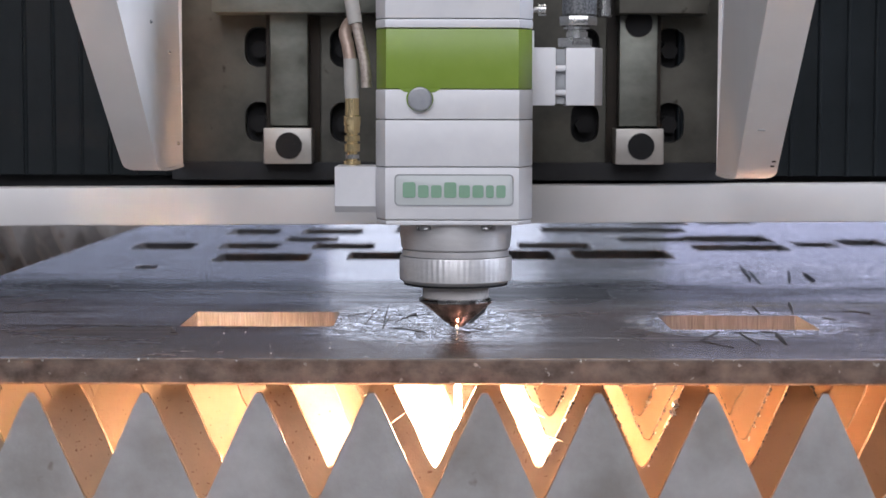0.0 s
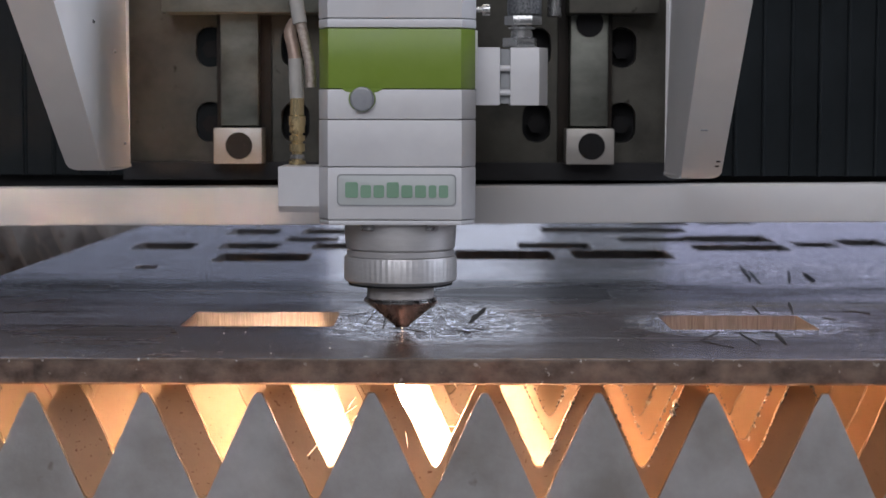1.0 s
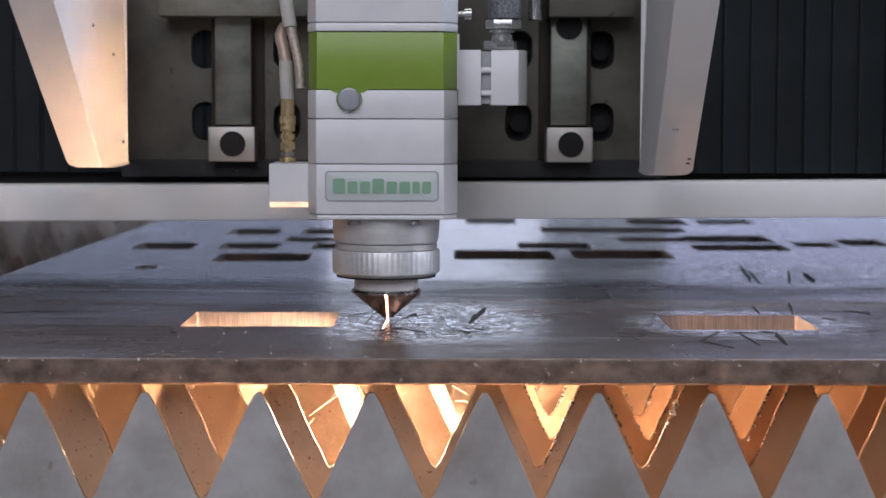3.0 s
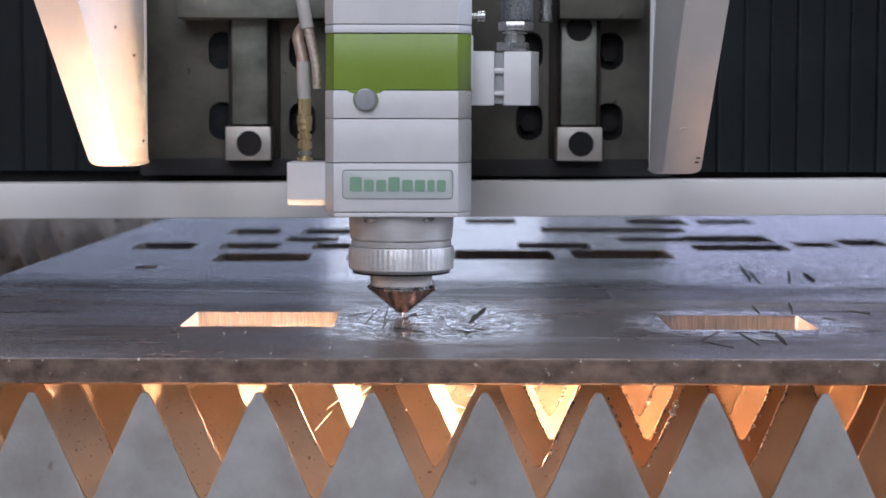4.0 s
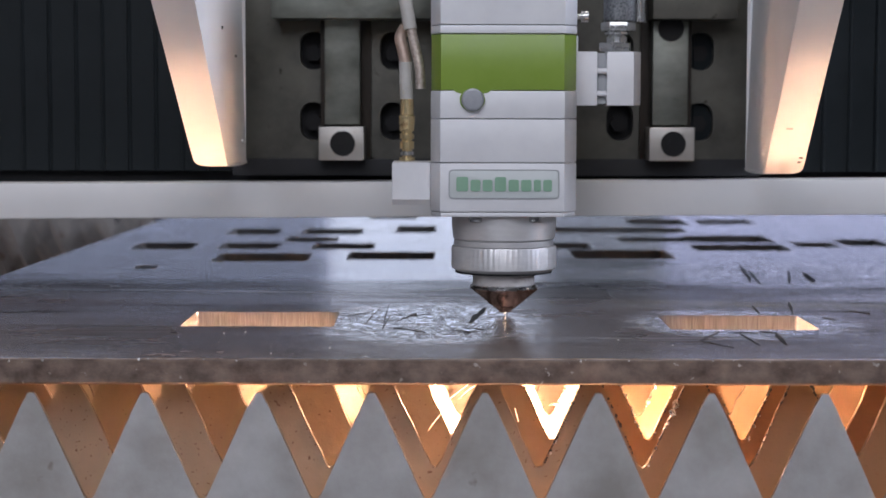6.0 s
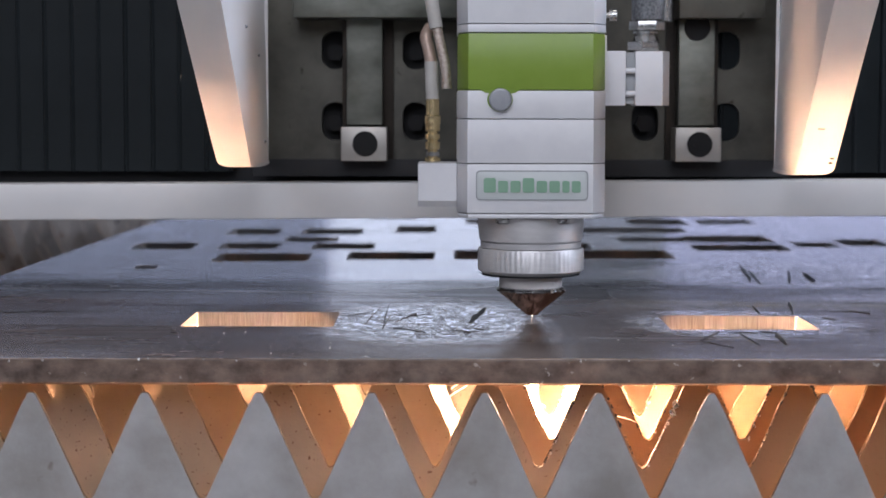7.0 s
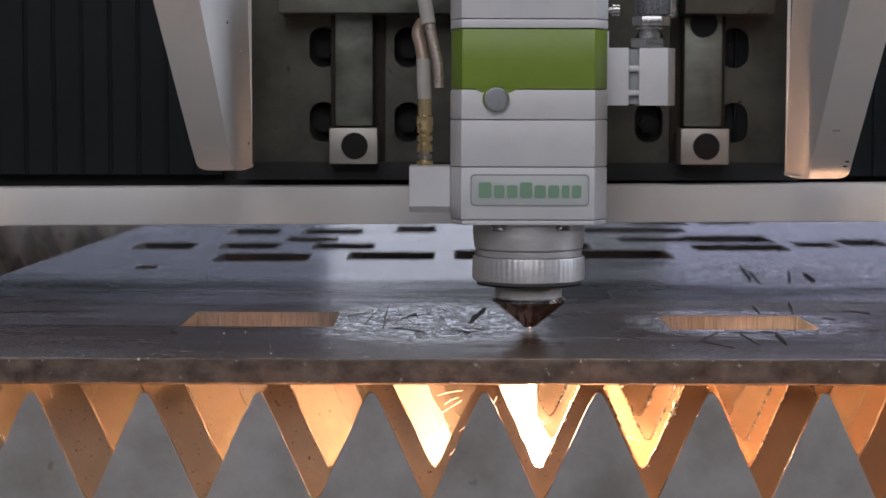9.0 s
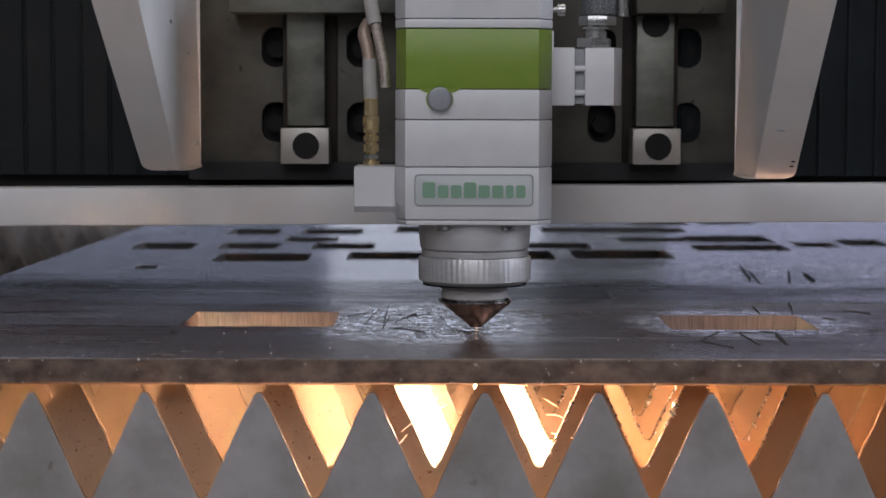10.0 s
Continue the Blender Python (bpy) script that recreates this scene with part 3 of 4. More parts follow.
for k in range(60):
    blob((rnd.uniform(-0.16, 0.17), rnd.uniform(-0.0008, 0.0003), rnd.uniform(-0.0012, 0.0)), rnd.uniform(0.0002, 0.0006), bm, rnd)
tagged(mesh_object("slag_crumbs", bm, SLAG, True), "silvery crumbs of slag scattered on the steel sheet", "slag", kind="stuff")

# dark flakes of burnt scale and soot on the sheet: (from, to, width)
SOOT_AT_CUT = [((0.0202, 0.1786), (0.0120, 0.1171), 0.0050), ((0.0045, 0.0925), (0.0120, 0.0867), 0.0030), ((0.0096, 0.0828), (0.0167, 0.0887), 0.0026), ((0.0136, 0.0986), (0.0178, 0.0947), 0.0022),
        ((-0.0245, 0.1901), (-0.0247, 0.1041), 0.0009), ((-0.0278, 0.1850), (-0.0334, 0.0998), 0.0007), ((-0.0104, 0.1589), (-0.0197, 0.1208), 0.0009), ((-0.0196, 0.1001), (-0.0064, 0.0844), 0.0009),
        ((-0.0415, 0.1423), (-0.0309, 0.1609), 0.0007), ((-0.0152, 0.1428), (-0.0052, 0.1520), 0.0008)]
SOOT_AT_OPENING = [((0.1157, 0.0884), (0.1033, 0.0581), 0.0024), ((0.1033, 0.0581), (0.1133, 0.0354), 0.0014),
        ((0.1230, 0.0827), (0.1243, 0.0425), 0.0018), ((0.1381, 0.0829), (0.1348, 0.0444), 0.0036), ((0.1213, 0.0865), (0.1300, 0.0828), 0.0016), ((0.1321, 0.0887), (0.1385, 0.0849), 0.0022),
        ((0.1655, 0.2065), (0.1581, 0.1527), 0.0022), ((0.1458, 0.1933), (0.1433, 0.1547), 0.0018), ((0.1686, 0.1416), (0.1725, 0.1306), 0.0016), ((0.1842, 0.1743), (0.1930, 0.1556), 0.0012)]
SOOT_FARTHER = [((0.1754, 0.4139), (0.1645, 0.3073), 0.0034), ((0.1742, 0.3760), (0.1679, 0.3010), 0.0022), ((0.1980, 0.3839), (0.1838, 0.3013), 0.0026), ((0.2032, 0.3622), (0.1976, 0.3080), 0.0055), ((-0.0905, 0.0975), (-0.0800, 0.0990), 0.0030), ((-0.1110, 0.0830), (-0.1085, 0.0800), 0.0026), ((0.0519, 0.2739), (0.0881, 0.2899), 0.0016)]
rnd = random.Random(31)
bm = bmesh.new()
for (xa, ya), (xb, yb), w in SOOT_AT_CUT + SOOT_AT_OPENING + SOOT_FARTHER:
    d = Vector((xb - xa, yb - ya, 0))
    side = Vector((-d.y, d.x, 0)).normalized()
    rows = []
    for k in range(13):
        f = k / 12
        c = Vector((xa, ya, 0)) + d * f + side * rnd.gauss(0, w * 0.12)
        ww = w * 0.30 * (0.25 + math.sin(math.pi * min(max(f, 0.06), 0.94)) ** 0.6 * rnd.uniform(0.5, 1.1))
        rows.append([bm.verts.new(c + side * ww * q + Vector((0, 0, h))) for q, h in ((-1, -0.0001), (-0.8, 0.00016), (0.8, 0.00016), (1, -0.0001))])
    for a, b in zip(rows, rows[1:]):
        for q in range(3):
            bm.faces.new((a[q], a[q + 1], b[q + 1], b[q]))
tagged(mesh_object("soot_flakes", bm, SOOT_SCALE, True), "dark flakes of burnt scale stuck to the steel sheet", "burnt scale", kind="stuff")

# ---- the gantry: beam and bellows, which travel to and fro ----
AXIS = Vector((0.0068, 0.095, 0.0))
GANTRY0 = Vector((0.0, 0.095, 0.0))
gantry = thing("gantry_beam", GANTRY0, "light grey painted gantry beam with a dark body", "gantry beam")
bm = box(-0.95, 0.95, 0.098, 0.1195, 0.0, 0.0178, 0.0012)
for v in bm.verts:
    v.co.z += 0.0378 + 0.007 * v.co.x
part("lower_trim", bm, BEAM_PAINT, gantry, "light grey painted lower rail")
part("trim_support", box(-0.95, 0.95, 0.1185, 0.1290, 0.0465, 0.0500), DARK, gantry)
part("beam_body", box(-0.95, 0.95, 0.1285, 0.30, 0.046, 0.36, 0.003), BODY, gantry, "dark beam body")
for s in (-1, 1):
    part("end_carriage", box(s * 0.90 - 0.05, s * 0.90 + 0.05, 0.09, 0.32, -0.13, 0.36, 0.004), FRAME_PAINT, gantry)


FOLD_W = 0.0134


def fold_mesh():
    """One upright fold: a shallow sloping face with a raised seam."""
    outline = [(0.0, 0.127), (0.0, 0.1166), (0.0005, 0.1156), (0.0013, 0.1154), (0.0020, 0.1162), (0.0070, 0.1168), (FOLD_W - 0.0002, 0.1172), (FOLD_W - 0.0002, 0.127)]
    bm = prism(outline, "z", 0.060, 0.30)
    ob = mesh_object("fold", bm, BELLOWS)
    return ob


def bellows(first, count):
    cover = thing("bellows_cover", GANTRY0, "black pleated bellows cover along the gantry beam", "bellows", "bellows covers")
    for k in range(count):
        ob = FOLD if not FOLD.parent else new("fold", FOLD.data)
        ob.parent = cover
        ob.location = (first + k * FOLD_W, 0.0006 * math.sin(k * 2.1), 0)
    return cover


FOLD = fold_mesh()
cover_l = bellows(-0.105 - 55 * FOLD_W, 55)
cover_r = bellows(0.112, 55)

# ---- the carriage with its rails ----
carriage = thing("head_carriage", AXIS, "stained steel carriage plate with vertical guide rails", "carriage")


def slotted_plate():
    bm = bmesh.new()
    ovals = [(x, z) for x in (-0.0932, -0.0530, 0.0611, 0.1014) for z in (0.1205, 0.0852)]
    loops = [[bm.verts.new((x, 0.113, z)) for x, z in ((-0.136, 0.0660), (0.134, 0.0664), (0.134, 0.22), (-0.136, 0.22))]]
    for cx, cz in ovals:
        loops.append([bm.verts.new((x, 0.113, z)) for x, z in rounded(cx - 0.0067, cx + 0.0067, cz - 0.0095, cz + 0.0095, 0.0062)])
    edges = []
    for lp in loops:
        edges += [bm.edges.new((lp[i], lp[(i + 1) % len(lp)])) for i in range(len(lp))]
    bmesh.ops.triangle_fill(bm, edges=edges, use_beauty=True)
    for lp in loops:
        back = [bm.verts.new((v.co.x, 0.1275, v.co.z)) for v in lp]
        for i in range(len(lp)):
            bm.faces.new((lp[i], lp[(i + 1) % len(lp)], back[(i + 1) % len(lp)], back[i]))
    return bm


part("mounting_plate", slotted_plate(), MOUNT, carriage, "stained steel plate with oval slots", smooth=False)
# near-black sheet added behind the slots to paint their depth dark
part("slot_shade", box(-0.134, 0.132, 0.1235, 0.1265, 0.068, 0.22), DARK, carriage)
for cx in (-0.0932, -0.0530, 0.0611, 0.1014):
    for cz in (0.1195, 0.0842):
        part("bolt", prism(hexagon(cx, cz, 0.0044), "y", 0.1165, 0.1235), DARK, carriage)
for cx in (-0.0781, 0.0850):
    part("guide_rail", box(cx - 0.0088, cx + 0.0088, 0.101, 0.113, 0.0836, 0.1352 if cx > 0 else 0.22, 0.0006), GROUND_STEEL, carriage, "ground steel guide rail")
    sx = 1 if cx < 0 else -1
    # a dark strip laid on the plate paints the groove's shade
    part("rail_groove", box(*sorted((cx + sx * 0.0088, cx + sx * 0.0140)), 0.1105, 0.1132, 0.0665, 0.22, 0.0003), RUSTED, carriage, "dull dark strip for the shaded groove beside the rail")
    part("rail_strip", box(cx - sx * 0.0100 - 0.0011, cx - sx * 0.0100 + 0.0011, 0.106, 0.113, 0.0665, 0.22, 0.0004), RUSTED, carriage, "rust-brown strip beside the rail")
    bm = box(cx - 0.0112, cx + 0.0112, 0.0914, 0.113, 0.0660, 0.0826, 0.0007)
    blk = part("end_block", bm, BLOCK_STEEL, carriage, "pale steel end block")
    hole = lathe([(0.0058, 0.0), (0.0062, 0.0004), (0.0062, 0.0007)], 0, 0, 32)
    hole.transform(Matrix.Translation((cx + 0.0006, 0.0913, 0.0744)) @ Matrix.Rotation(radians(90), 4, "X"))
    part("screw_head", hole, DARK, blk, "black socket screw")
    sock = lathe([(0.0022, 0.0), (0.0030, 0.0004), (0.0030, 0.0006)], 0, 0, 6)
    sock.transform(Matrix.Translation((cx + 0.0006, 0.0906, 0.0744)) @ Matrix.Rotation(radians(90), 4, "X"))
    part("socket", sock, DARK, blk)
# round-headed bolt at the top of the right-hand rail
hole = lathe([(0.0058, 0.0), (0.0064, 0.0006), (0.0064, 0.001)], 0, 0, 32)
hole.transform(Matrix.Translation((0.0850, 0.1009, 0.1315)) @ Matrix.Rotation(radians(90), 4, "X"))
part("screw_head", hole, DARK, carriage)
part("top_bar", box(-0.112, -0.030, 0.086, 0.113, 0.1354, 0.158, 0.0006), GROUND_STEEL, carriage, "ground steel cross bar")
part("top_bar", box(0.0745, 0.1156, 0.086, 0.113, 0.1354, 0.158, 0.0006), MOUNT, carriage, "dull stained steel cross bar")
part("rod", lathe([(0.0030, 0.1335), (0.0034, 0.1340), (0.0034, 0.1348), (0.0031, 0.1352), (0.0031, 0.17)], 0.0675, 0.085, 24), NUT, carriage, "round steel rod")
part("lower_skirt", box(-0.134, 0.132, 0.1082, 0.1118, 0.0580, 0.0664, 0.0006), BODY, carriage, "dark grey lower skirt")
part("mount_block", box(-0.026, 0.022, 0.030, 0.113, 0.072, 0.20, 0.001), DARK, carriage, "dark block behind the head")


LEAN = -1.27  # how far the brackets' front flanges come forward for each metre of height


def bracket(name, s):
    """A folded sheet arm: an upright side web, a flange folded out along its sloping front edge, a turned-in lower lip."""
    ob = thing(name, AXIS, "light powder-coated folded sheet bracket leaning forward on the carriage", "bracket", "carriage brackets")
    z0, z1, t = (0.0661, 0.155, 0.0014) if s < 0 else (0.0630, 0.155, 0.0014)
    fy = -0.003 if s < 0 else 0.002
    outer, inner = ((-0.1382, -0.1434), (-0.1236, -0.1262)) if s < 0 else ((0.1322, 0.1304), (0.1156, 0.1130))
    back = (-0.1205, -0.1219) if s < 0 else (0.1142, 0.1162)

    def at(pair, z):
        return pair[0] + (pair[1] - pair[0]) * (z - z0) / (0.1320 - z0)

    def front(z):
        return fy + LEAN * (z - z0)

    # flange: a strip of even width with a rounded lower outer corner
    r = 0.0042
    rim = [(at(inner, z0), z0), *((at(inner, z0 + (z1 - z0) * k / 8), z0 + (z1 - z0) * k / 8) for k in range(1, 9))]
    rim += [(at(outer, z0 + (z1 - z0) * k / 8), z0 + (z1 - z0) * k / 8) for k in range(8, 0, -1)]
    for k in range(7):
        a = k / 6 * math.pi / 2
        rim.append((at(outer, z0) - s * r * (1 - math.cos(a)), z0 + 0.62 * r * (1 - math.sin(a))))
    bm = bmesh.new()
    near = [bm.verts.new((x, front(z), z)) for x, z in rim]
    far = [bm.verts.new((x, front(z) + 0.62 * t, z + 0.79 * t)) for x, z in rim]
    faces = [bm.faces.new(near), bm.faces.new(far[::-1])]
    faces += [bm.faces.new((near[k], far[k], far[(k + 1) % len(rim)], near[(k + 1) % len(rim)])) for k in range(len(rim))]
    bmesh.ops.bevel(bm, geom=list({e for f in faces[:2] for e in f.edges}), offset=0.0004, segments=2, affect="EDGES", profile=0.6)
    part("flange", bm, WHITE_SHEET, ob, "folded front flange, scuffed near its foot" if s > 0 else "folded front flange", smooth=False)
    # web: an upright sheet from the flange's inner edge back to the carriage
    bm = bmesh.new()
    grids = []
    for off in (0.0, s * t):
        cols = []
        for k in range(13):
            z = z0 + 0.0008 + (z1 - z0 - 0.0008) * k / 12
            a, b = Vector((at(inner, z) + off, front(z) + 0.0009, z)), Vector((at(back, z) + off, 0.047, z))
            cols.append([bm.verts.new(a.lerp(b, q / 6)) for q in range(7)])
        grids.append(cols)
        for a, b in zip(cols, cols[1:]):
            for q in range(6):
                bm.faces.new((a[q], a[q + 1], b[q + 1], b[q]))
    for q in (0, 6):
        for k in range(12):
            bm.faces.new((grids[0][k][q], grids[0][k + 1][q], grids[1][k + 1][q], grids[1][k][q]))
    part("web", bm, WHITE_SHEET, ob, "upright side web")
    # tail of the web that turns back to the carriage plate
    part("tail", prism([(at(back, z0), 0.0470), (at(back, z0) + s * 0.012, 0.1130), (at(back, z0) + s * 0.0134, 0.1130), (at(back, z0) + s * t, 0.0470)], "z", z0 + 0.001, z1), WHITE_SHEET, ob)
    # lip turned in under the web
    bm = bmesh.new()
    rows = []
    for k in range(9):
        a = k / 8
        y = fy + 0.0008 + (0.0462 - fy) * a
        z = z0 - 0.0007 * math.sin(a * math.pi)
        x_in = at(inner, z0) + (at(back, z0) - at(inner, z0)) * a - s * 0.0004
        x_out = at(outer, z0) - s * r + (x_in + s * 0.003 - at(outer, z0) + s * r) * a ** 0.6
        rows.append([bm.verts.new(p) for p in ((x_in, y, z), (x_out, y, z), (x_out, y, z + 0.0012), (x_in, y, z + 0.0012))])
    for a, b in zip(rows, rows[1:]):
        for q in range(4):
            bm.faces.new((a[q], a[(q + 1) % 4], b[(q + 1) % 4], b[q]))
    bm.faces.new(rows[0])
    bm.faces.new(rows[-1][::-1])
    part("lower_lip", bm, WHITE_SHEET, ob, "turned-in lower lip")
    if s > 0:
        for dz, dx, w in ((0.0055, 0.0142, 0.0016), (0.0075, 0.0145, 0.0016), (0.0205, 0.0068, 0.0030)):
            z = z0 + dz
            bm = box(-w / 2, w / 2, -0.0003, 0.0002, -0.00035, 0.00035)
            bm.transform(Matrix.Translation((at(inner, z) + dx, front(z), z)) @ Matrix.Rotation(radians(38), 4, "X"))
            part("scuff", bm, DARK if w < 0.002 else RIM, ob, "small dark scuff")
    else:
        for y, z in ((-0.020, 0.1265), (0.020, 0.1155), (0.036, 0.0765)):
            a = (y - front(z)) / (0.047 - front(z))
            bm = bmesh.new()
            bmesh.ops.create_icosphere(bm, subdivisions=2, radius=0.0008)
            bm.transform(Matrix.Translation((at(inner, z) + (at(back, z) - at(inner, z)) * a + 0.0002, y, z)))
            part("rivet", bm, STEEL, ob)
    return ob


bracket_l = bracket("carriage_bracket", -1)
bracket_r = bracket("carriage_bracket", 1)

# ---- the cutting head ----
head = thing("laser_cutter", AXIS, "white and green laser cutting head with a copper nozzle", "cutting head")


def body(z0, z1, inset=0.0, bevel=0.0006):
    a, b, c, d = -0.0334 + inset, 0.0300 - inset, -0.0292 + inset, 0.0242 - inset
    out = [(a, -0.0180), (c, -0.0282 + inset), (d, -0.0282 + inset), (b, -0.0180), (b, 0.0300), (a, 0.0300)]
    return prism(out, "z", z0, z1, bevel=bevel)


part("upper_body", body(0.1278, 0.175), WHITE, head)
part("upper_collar", body(0.1240, 0.1275), WHITE, head)


def green_band():
    """Green cover with a notch for the knob at its lower edge."""
    bm = body(0.0998, 0.1236, 0.0003, 0.0004)
    return bm


part("green_cover", green_band(), GREEN, head, "green cover band")
part("cover_back", box(0.0292, 0.0307, -0.0150, 0.0300, 0.1000, 0.1234, 0.0003), WHITE, head, "white plate beside the green cover")
part("middle_body", body(0.0876, 0.0995), WHITE, head)
cup = [(-0.0155 + 0.0054 * math.cos(radians(a)), 0.0957 + 0.0051 * math.sin(radians(a))) for a in range(140, 401, 10)]
part("knob_recess", prism([(-0.0240, 0.0999), (-0.0218, 0.0985), *cup[1:-1], (-0.0092, 0.0985), (-0.0070, 0.0999)], "y", -0.02850, -0.0270), GREEN, head)
kn = lathe([(0.0046, 0.0), (0.0049, 0.0005), (0.0049, 0.0025), (0.0046, 0.0032), (0.0040, 0.0034)], 0, 0, 40)
kn.transform(Matrix.Translation((-0.0154, -0.0286, 0.0956)) @ Matrix.Rotation(radians(90), 4, "X"))
part("knob", kn, KNOB, head, "round brushed steel knob", smooth=False)
part("lens_housing", body(0.0687, 0.0873), WHITE, head)
part("lower_body", body(0.0474, 0.0684), WHITE, head)
part("foot_plate", body(0.0452, 0.0471, 0.0003), WHITE, head)
lab = part("label_plate", prism(rounded(-0.0252, 0.0217, 0.0534, 0.0653, 0.0016), "y", -0.0286, -0.0278, bevel=0.0002), LABEL_GREY, head, "grey label plate with green marks")
# flat grey outline painted for the shaded edge of the recessed label
rim = bmesh.new()
o, i2 = rounded(-0.0256, 0.0221, 0.0530, 0.0657, 0.0018), rounded(-0.0251, 0.0216, 0.0535, 0.0652, 0.0015)
vo = [rim.verts.new((x, -0.02875, z)) for x, z in o]
vi = [rim.verts.new((x, -0.02875, z)) for x, z in i2]
vb = [rim.verts.new((x, -0.0280, z)) for x, z in o]
for k in range(len(o)):
    j = (k + 1) % len(o)
    rim.faces.new((vo[k], vo[j], vi[j], vi[k]))
    rim.faces.new((vo[k], vb[k], vb[j], vo[j]))
part("label_edge_shade", rim, RIM, lab)
x = -0.0226
for w, h in ((0.0052, 0.0062), (0.0044, 0.0050), (0.0044, 0.0050), (0.0050, 0.0062), (0.0046, 0.0050), (0.0046, 0.0050), (0.0034, 0.0050), (0.0040, 0.0050)):
    w *= 1.14
    part("mark", prism(rounded(x + 0.0003, x + w - 0.0005, 0.0563, 0.0563 + h, 0.0008, 3), "y", -0.0290, -0.0284), LABEL_GREEN, lab)
    x += w + 0.0002

# side box on the left, connector box on the right
bm = prism([(-0.0140, 0.0520), (-0.0112, 0.0494), (0.0150, 0.0494), (0.0150, 0.0682), (-0.0140, 0.0682)], "x", -0.0504, -0.0335, bevel=0.0005)
part("side_box", bm, WHITE, head)
part("connector_box", box(0.0303, 0.0403, -0.0010, 0.0200, 0.0932, 0.1171, 0.0006), WHITE, head)
out = [(0.0446, -0.0010), (0.0564, -0.0010), (0.0604, 0.0080), (0.0604, 0.0200), (0.0446, 0.0200)]
cbox = part("connector_cap", prism(out, "z", 0.0932, 0.1171, bevel=0.0006), WHITE, head)
part("connector_core", box(0.0400, 0.0450, 0.0035, 0.0180, 0.0940, 0.1165), RIM, head)
for z in (0.0985, 0.1085):
    pn = lathe([(0.0013, 0.0), (0.0013, 0.006)], 0, 0, 12)
    pn.transform(Matrix.Translation((0.0396, 0.0012, z)) @ Matrix.Rotation(radians(90), 4, "Y"))
    part("pin", pn, WHITE, head)
part("cable_nut", prism(hexagon(0.0487, 0.0060, 0.0077, 18), "z", 0.1172, 0.1213, bevel=0.0007), NUT, head)
part("gland_neck", lathe([(0.0046, 0.1213), (0.0046, 0.1238), (0.0040, 0.1240), (0.0040, 0.1245), (0.0056, 0.1248), (0.0056, 0.1256), (0.0044, 0.1258), (0.0044, 0.1265)], 0.0494, 0.0060, 24), NUT, head)
part("gland_nut", prism(hexagon(0.0500, 0.0060, 0.0078, -4), "z", 0.1262, 0.1303, bevel=0.0007), NUT, head)
part("braided_cable", lathe([(0.0066, 0.1303), (0.0072, 0.131), (0.0072, 0.175)], 0.0505, 0.0060, 32), CABLE, head, "dark braided cable")
sc = lathe([(0.0012, 0.0), (0.0012, 0.003), (0.0026, 0.003), (0.0026, 0.006)], 0, 0, 16)
sc.transform(Matrix.Translation((0.0300, -0.002, 0.1325)) @ Matrix.Rotation(radians(90), 4, "Y"))
part("side_screw", sc, NUT, head)

# gas hose on the left: brass coupling, sleeve, braided hose and bare tube
hx, hy = -0.0442, 0.008
part("brass_coupling", lathe([(0.0024, 0.0682), (0.0036, 0.0684), (0.0036, 0.0700), (0.0022, 0.0702), (0.0022, 0.0735), (0.0033, 0.0738), (0.0033, 0.0770), (0.0024, 0.0772), (0.0024, 0.0780),
                              (0.0033, 0.0782), (0.0033, 0.0805), (0.0024, 0.0807), (0.0024, 0.0815), (0.0033, 0.0817), (0.0033, 0.0845), (0.0036, 0.0850), (0.0036, 0.0885), (0.0030, 0.0890), (0.0030, 0.0960)], hx, hy, 24), BRASS, head, "brass hose coupling")
part("coupling_collar", lathe([(0.0028, 0.0707), (0.0030, 0.0709), (0.0030, 0.0725), (0.0028, 0.0727)], hx, hy, 24), NUT, head, "silvery collar")
part("sleeve", tube([(hx, hy, 0.0955), (hx - 0.0004, hy, 0.104), (hx - 0.0006, hy, 0.1125)], 0.0030), SLEEVE, head, "grey hose sleeve")
part("gas_tube", tube([(hx - 0.0006, hy, 0.1115), (hx - 0.0018, hy + 0.002, 0.118), (hx - 0.0030, hy + 0.003, 0.1235), (hx - 0.0010, hy + 0.006, 0.128)], 0.0027), HOSE, head, "copper-coloured tube")
part("braided_hose", tube([(hx + 0.0062, hy - 0.004, 0.1005), (hx + 0.0056, hy - 0.004, 0.110), (hx + 0.0030, hy - 0.003, 0.122), (hx + 0.0005, hy - 0.002, 0.134)], 0.0022), BRAID, head, "braided metal hose")
part("sleeve", tube([(hx + 0.0016, hy - 0.003, 0.127), (hx + 0.0000, hy - 0.002, 0.136), (hx - 0.0020, hy, 0.150), (hx - 0.0030, hy, 0.175)], 0.0030), SLEEVE, head, "grey hose sleeve")

# turned rings and nozzle
NX = -0.0008
part("neck", lathe([(0.0216, 0.0338), (0.0226, 0.0345), (0.0232, 0.0400), (0.0232, 0.0455)], NX, 0, 72), ALU, head, "turned aluminium neck")
for a in (-125, -55):
    px, py = NX + 0.0212 * math.cos(radians(a)), 0.0212 * math.sin(radians(a))
    bmn = lathe([(0.0036, 0.0424), (0.0040, 0.0428), (0.0040, 0.0446), (0.0036, 0.0452)], px, py, 20)
    part("clamp_screw", bmn, STEEL, head)
part("ring", lathe([(0.0220, 0.0312), (0.0222, 0.0316), (0.0222, 0.0336)], NX, 0, 72), ALU, head)
part("knurled_ring", lathe([(0.0210, 0.0196), (0.0222, 0.0205), (0.0233, 0.0212), (0.0234, 0.0230), (0.0234, 0.0300), (0.0230, 0.0309)], NX, 0, 240, notch=(0.022, 0.0302, 0.0002)), ALU, head, "knurled aluminium clamping ring")
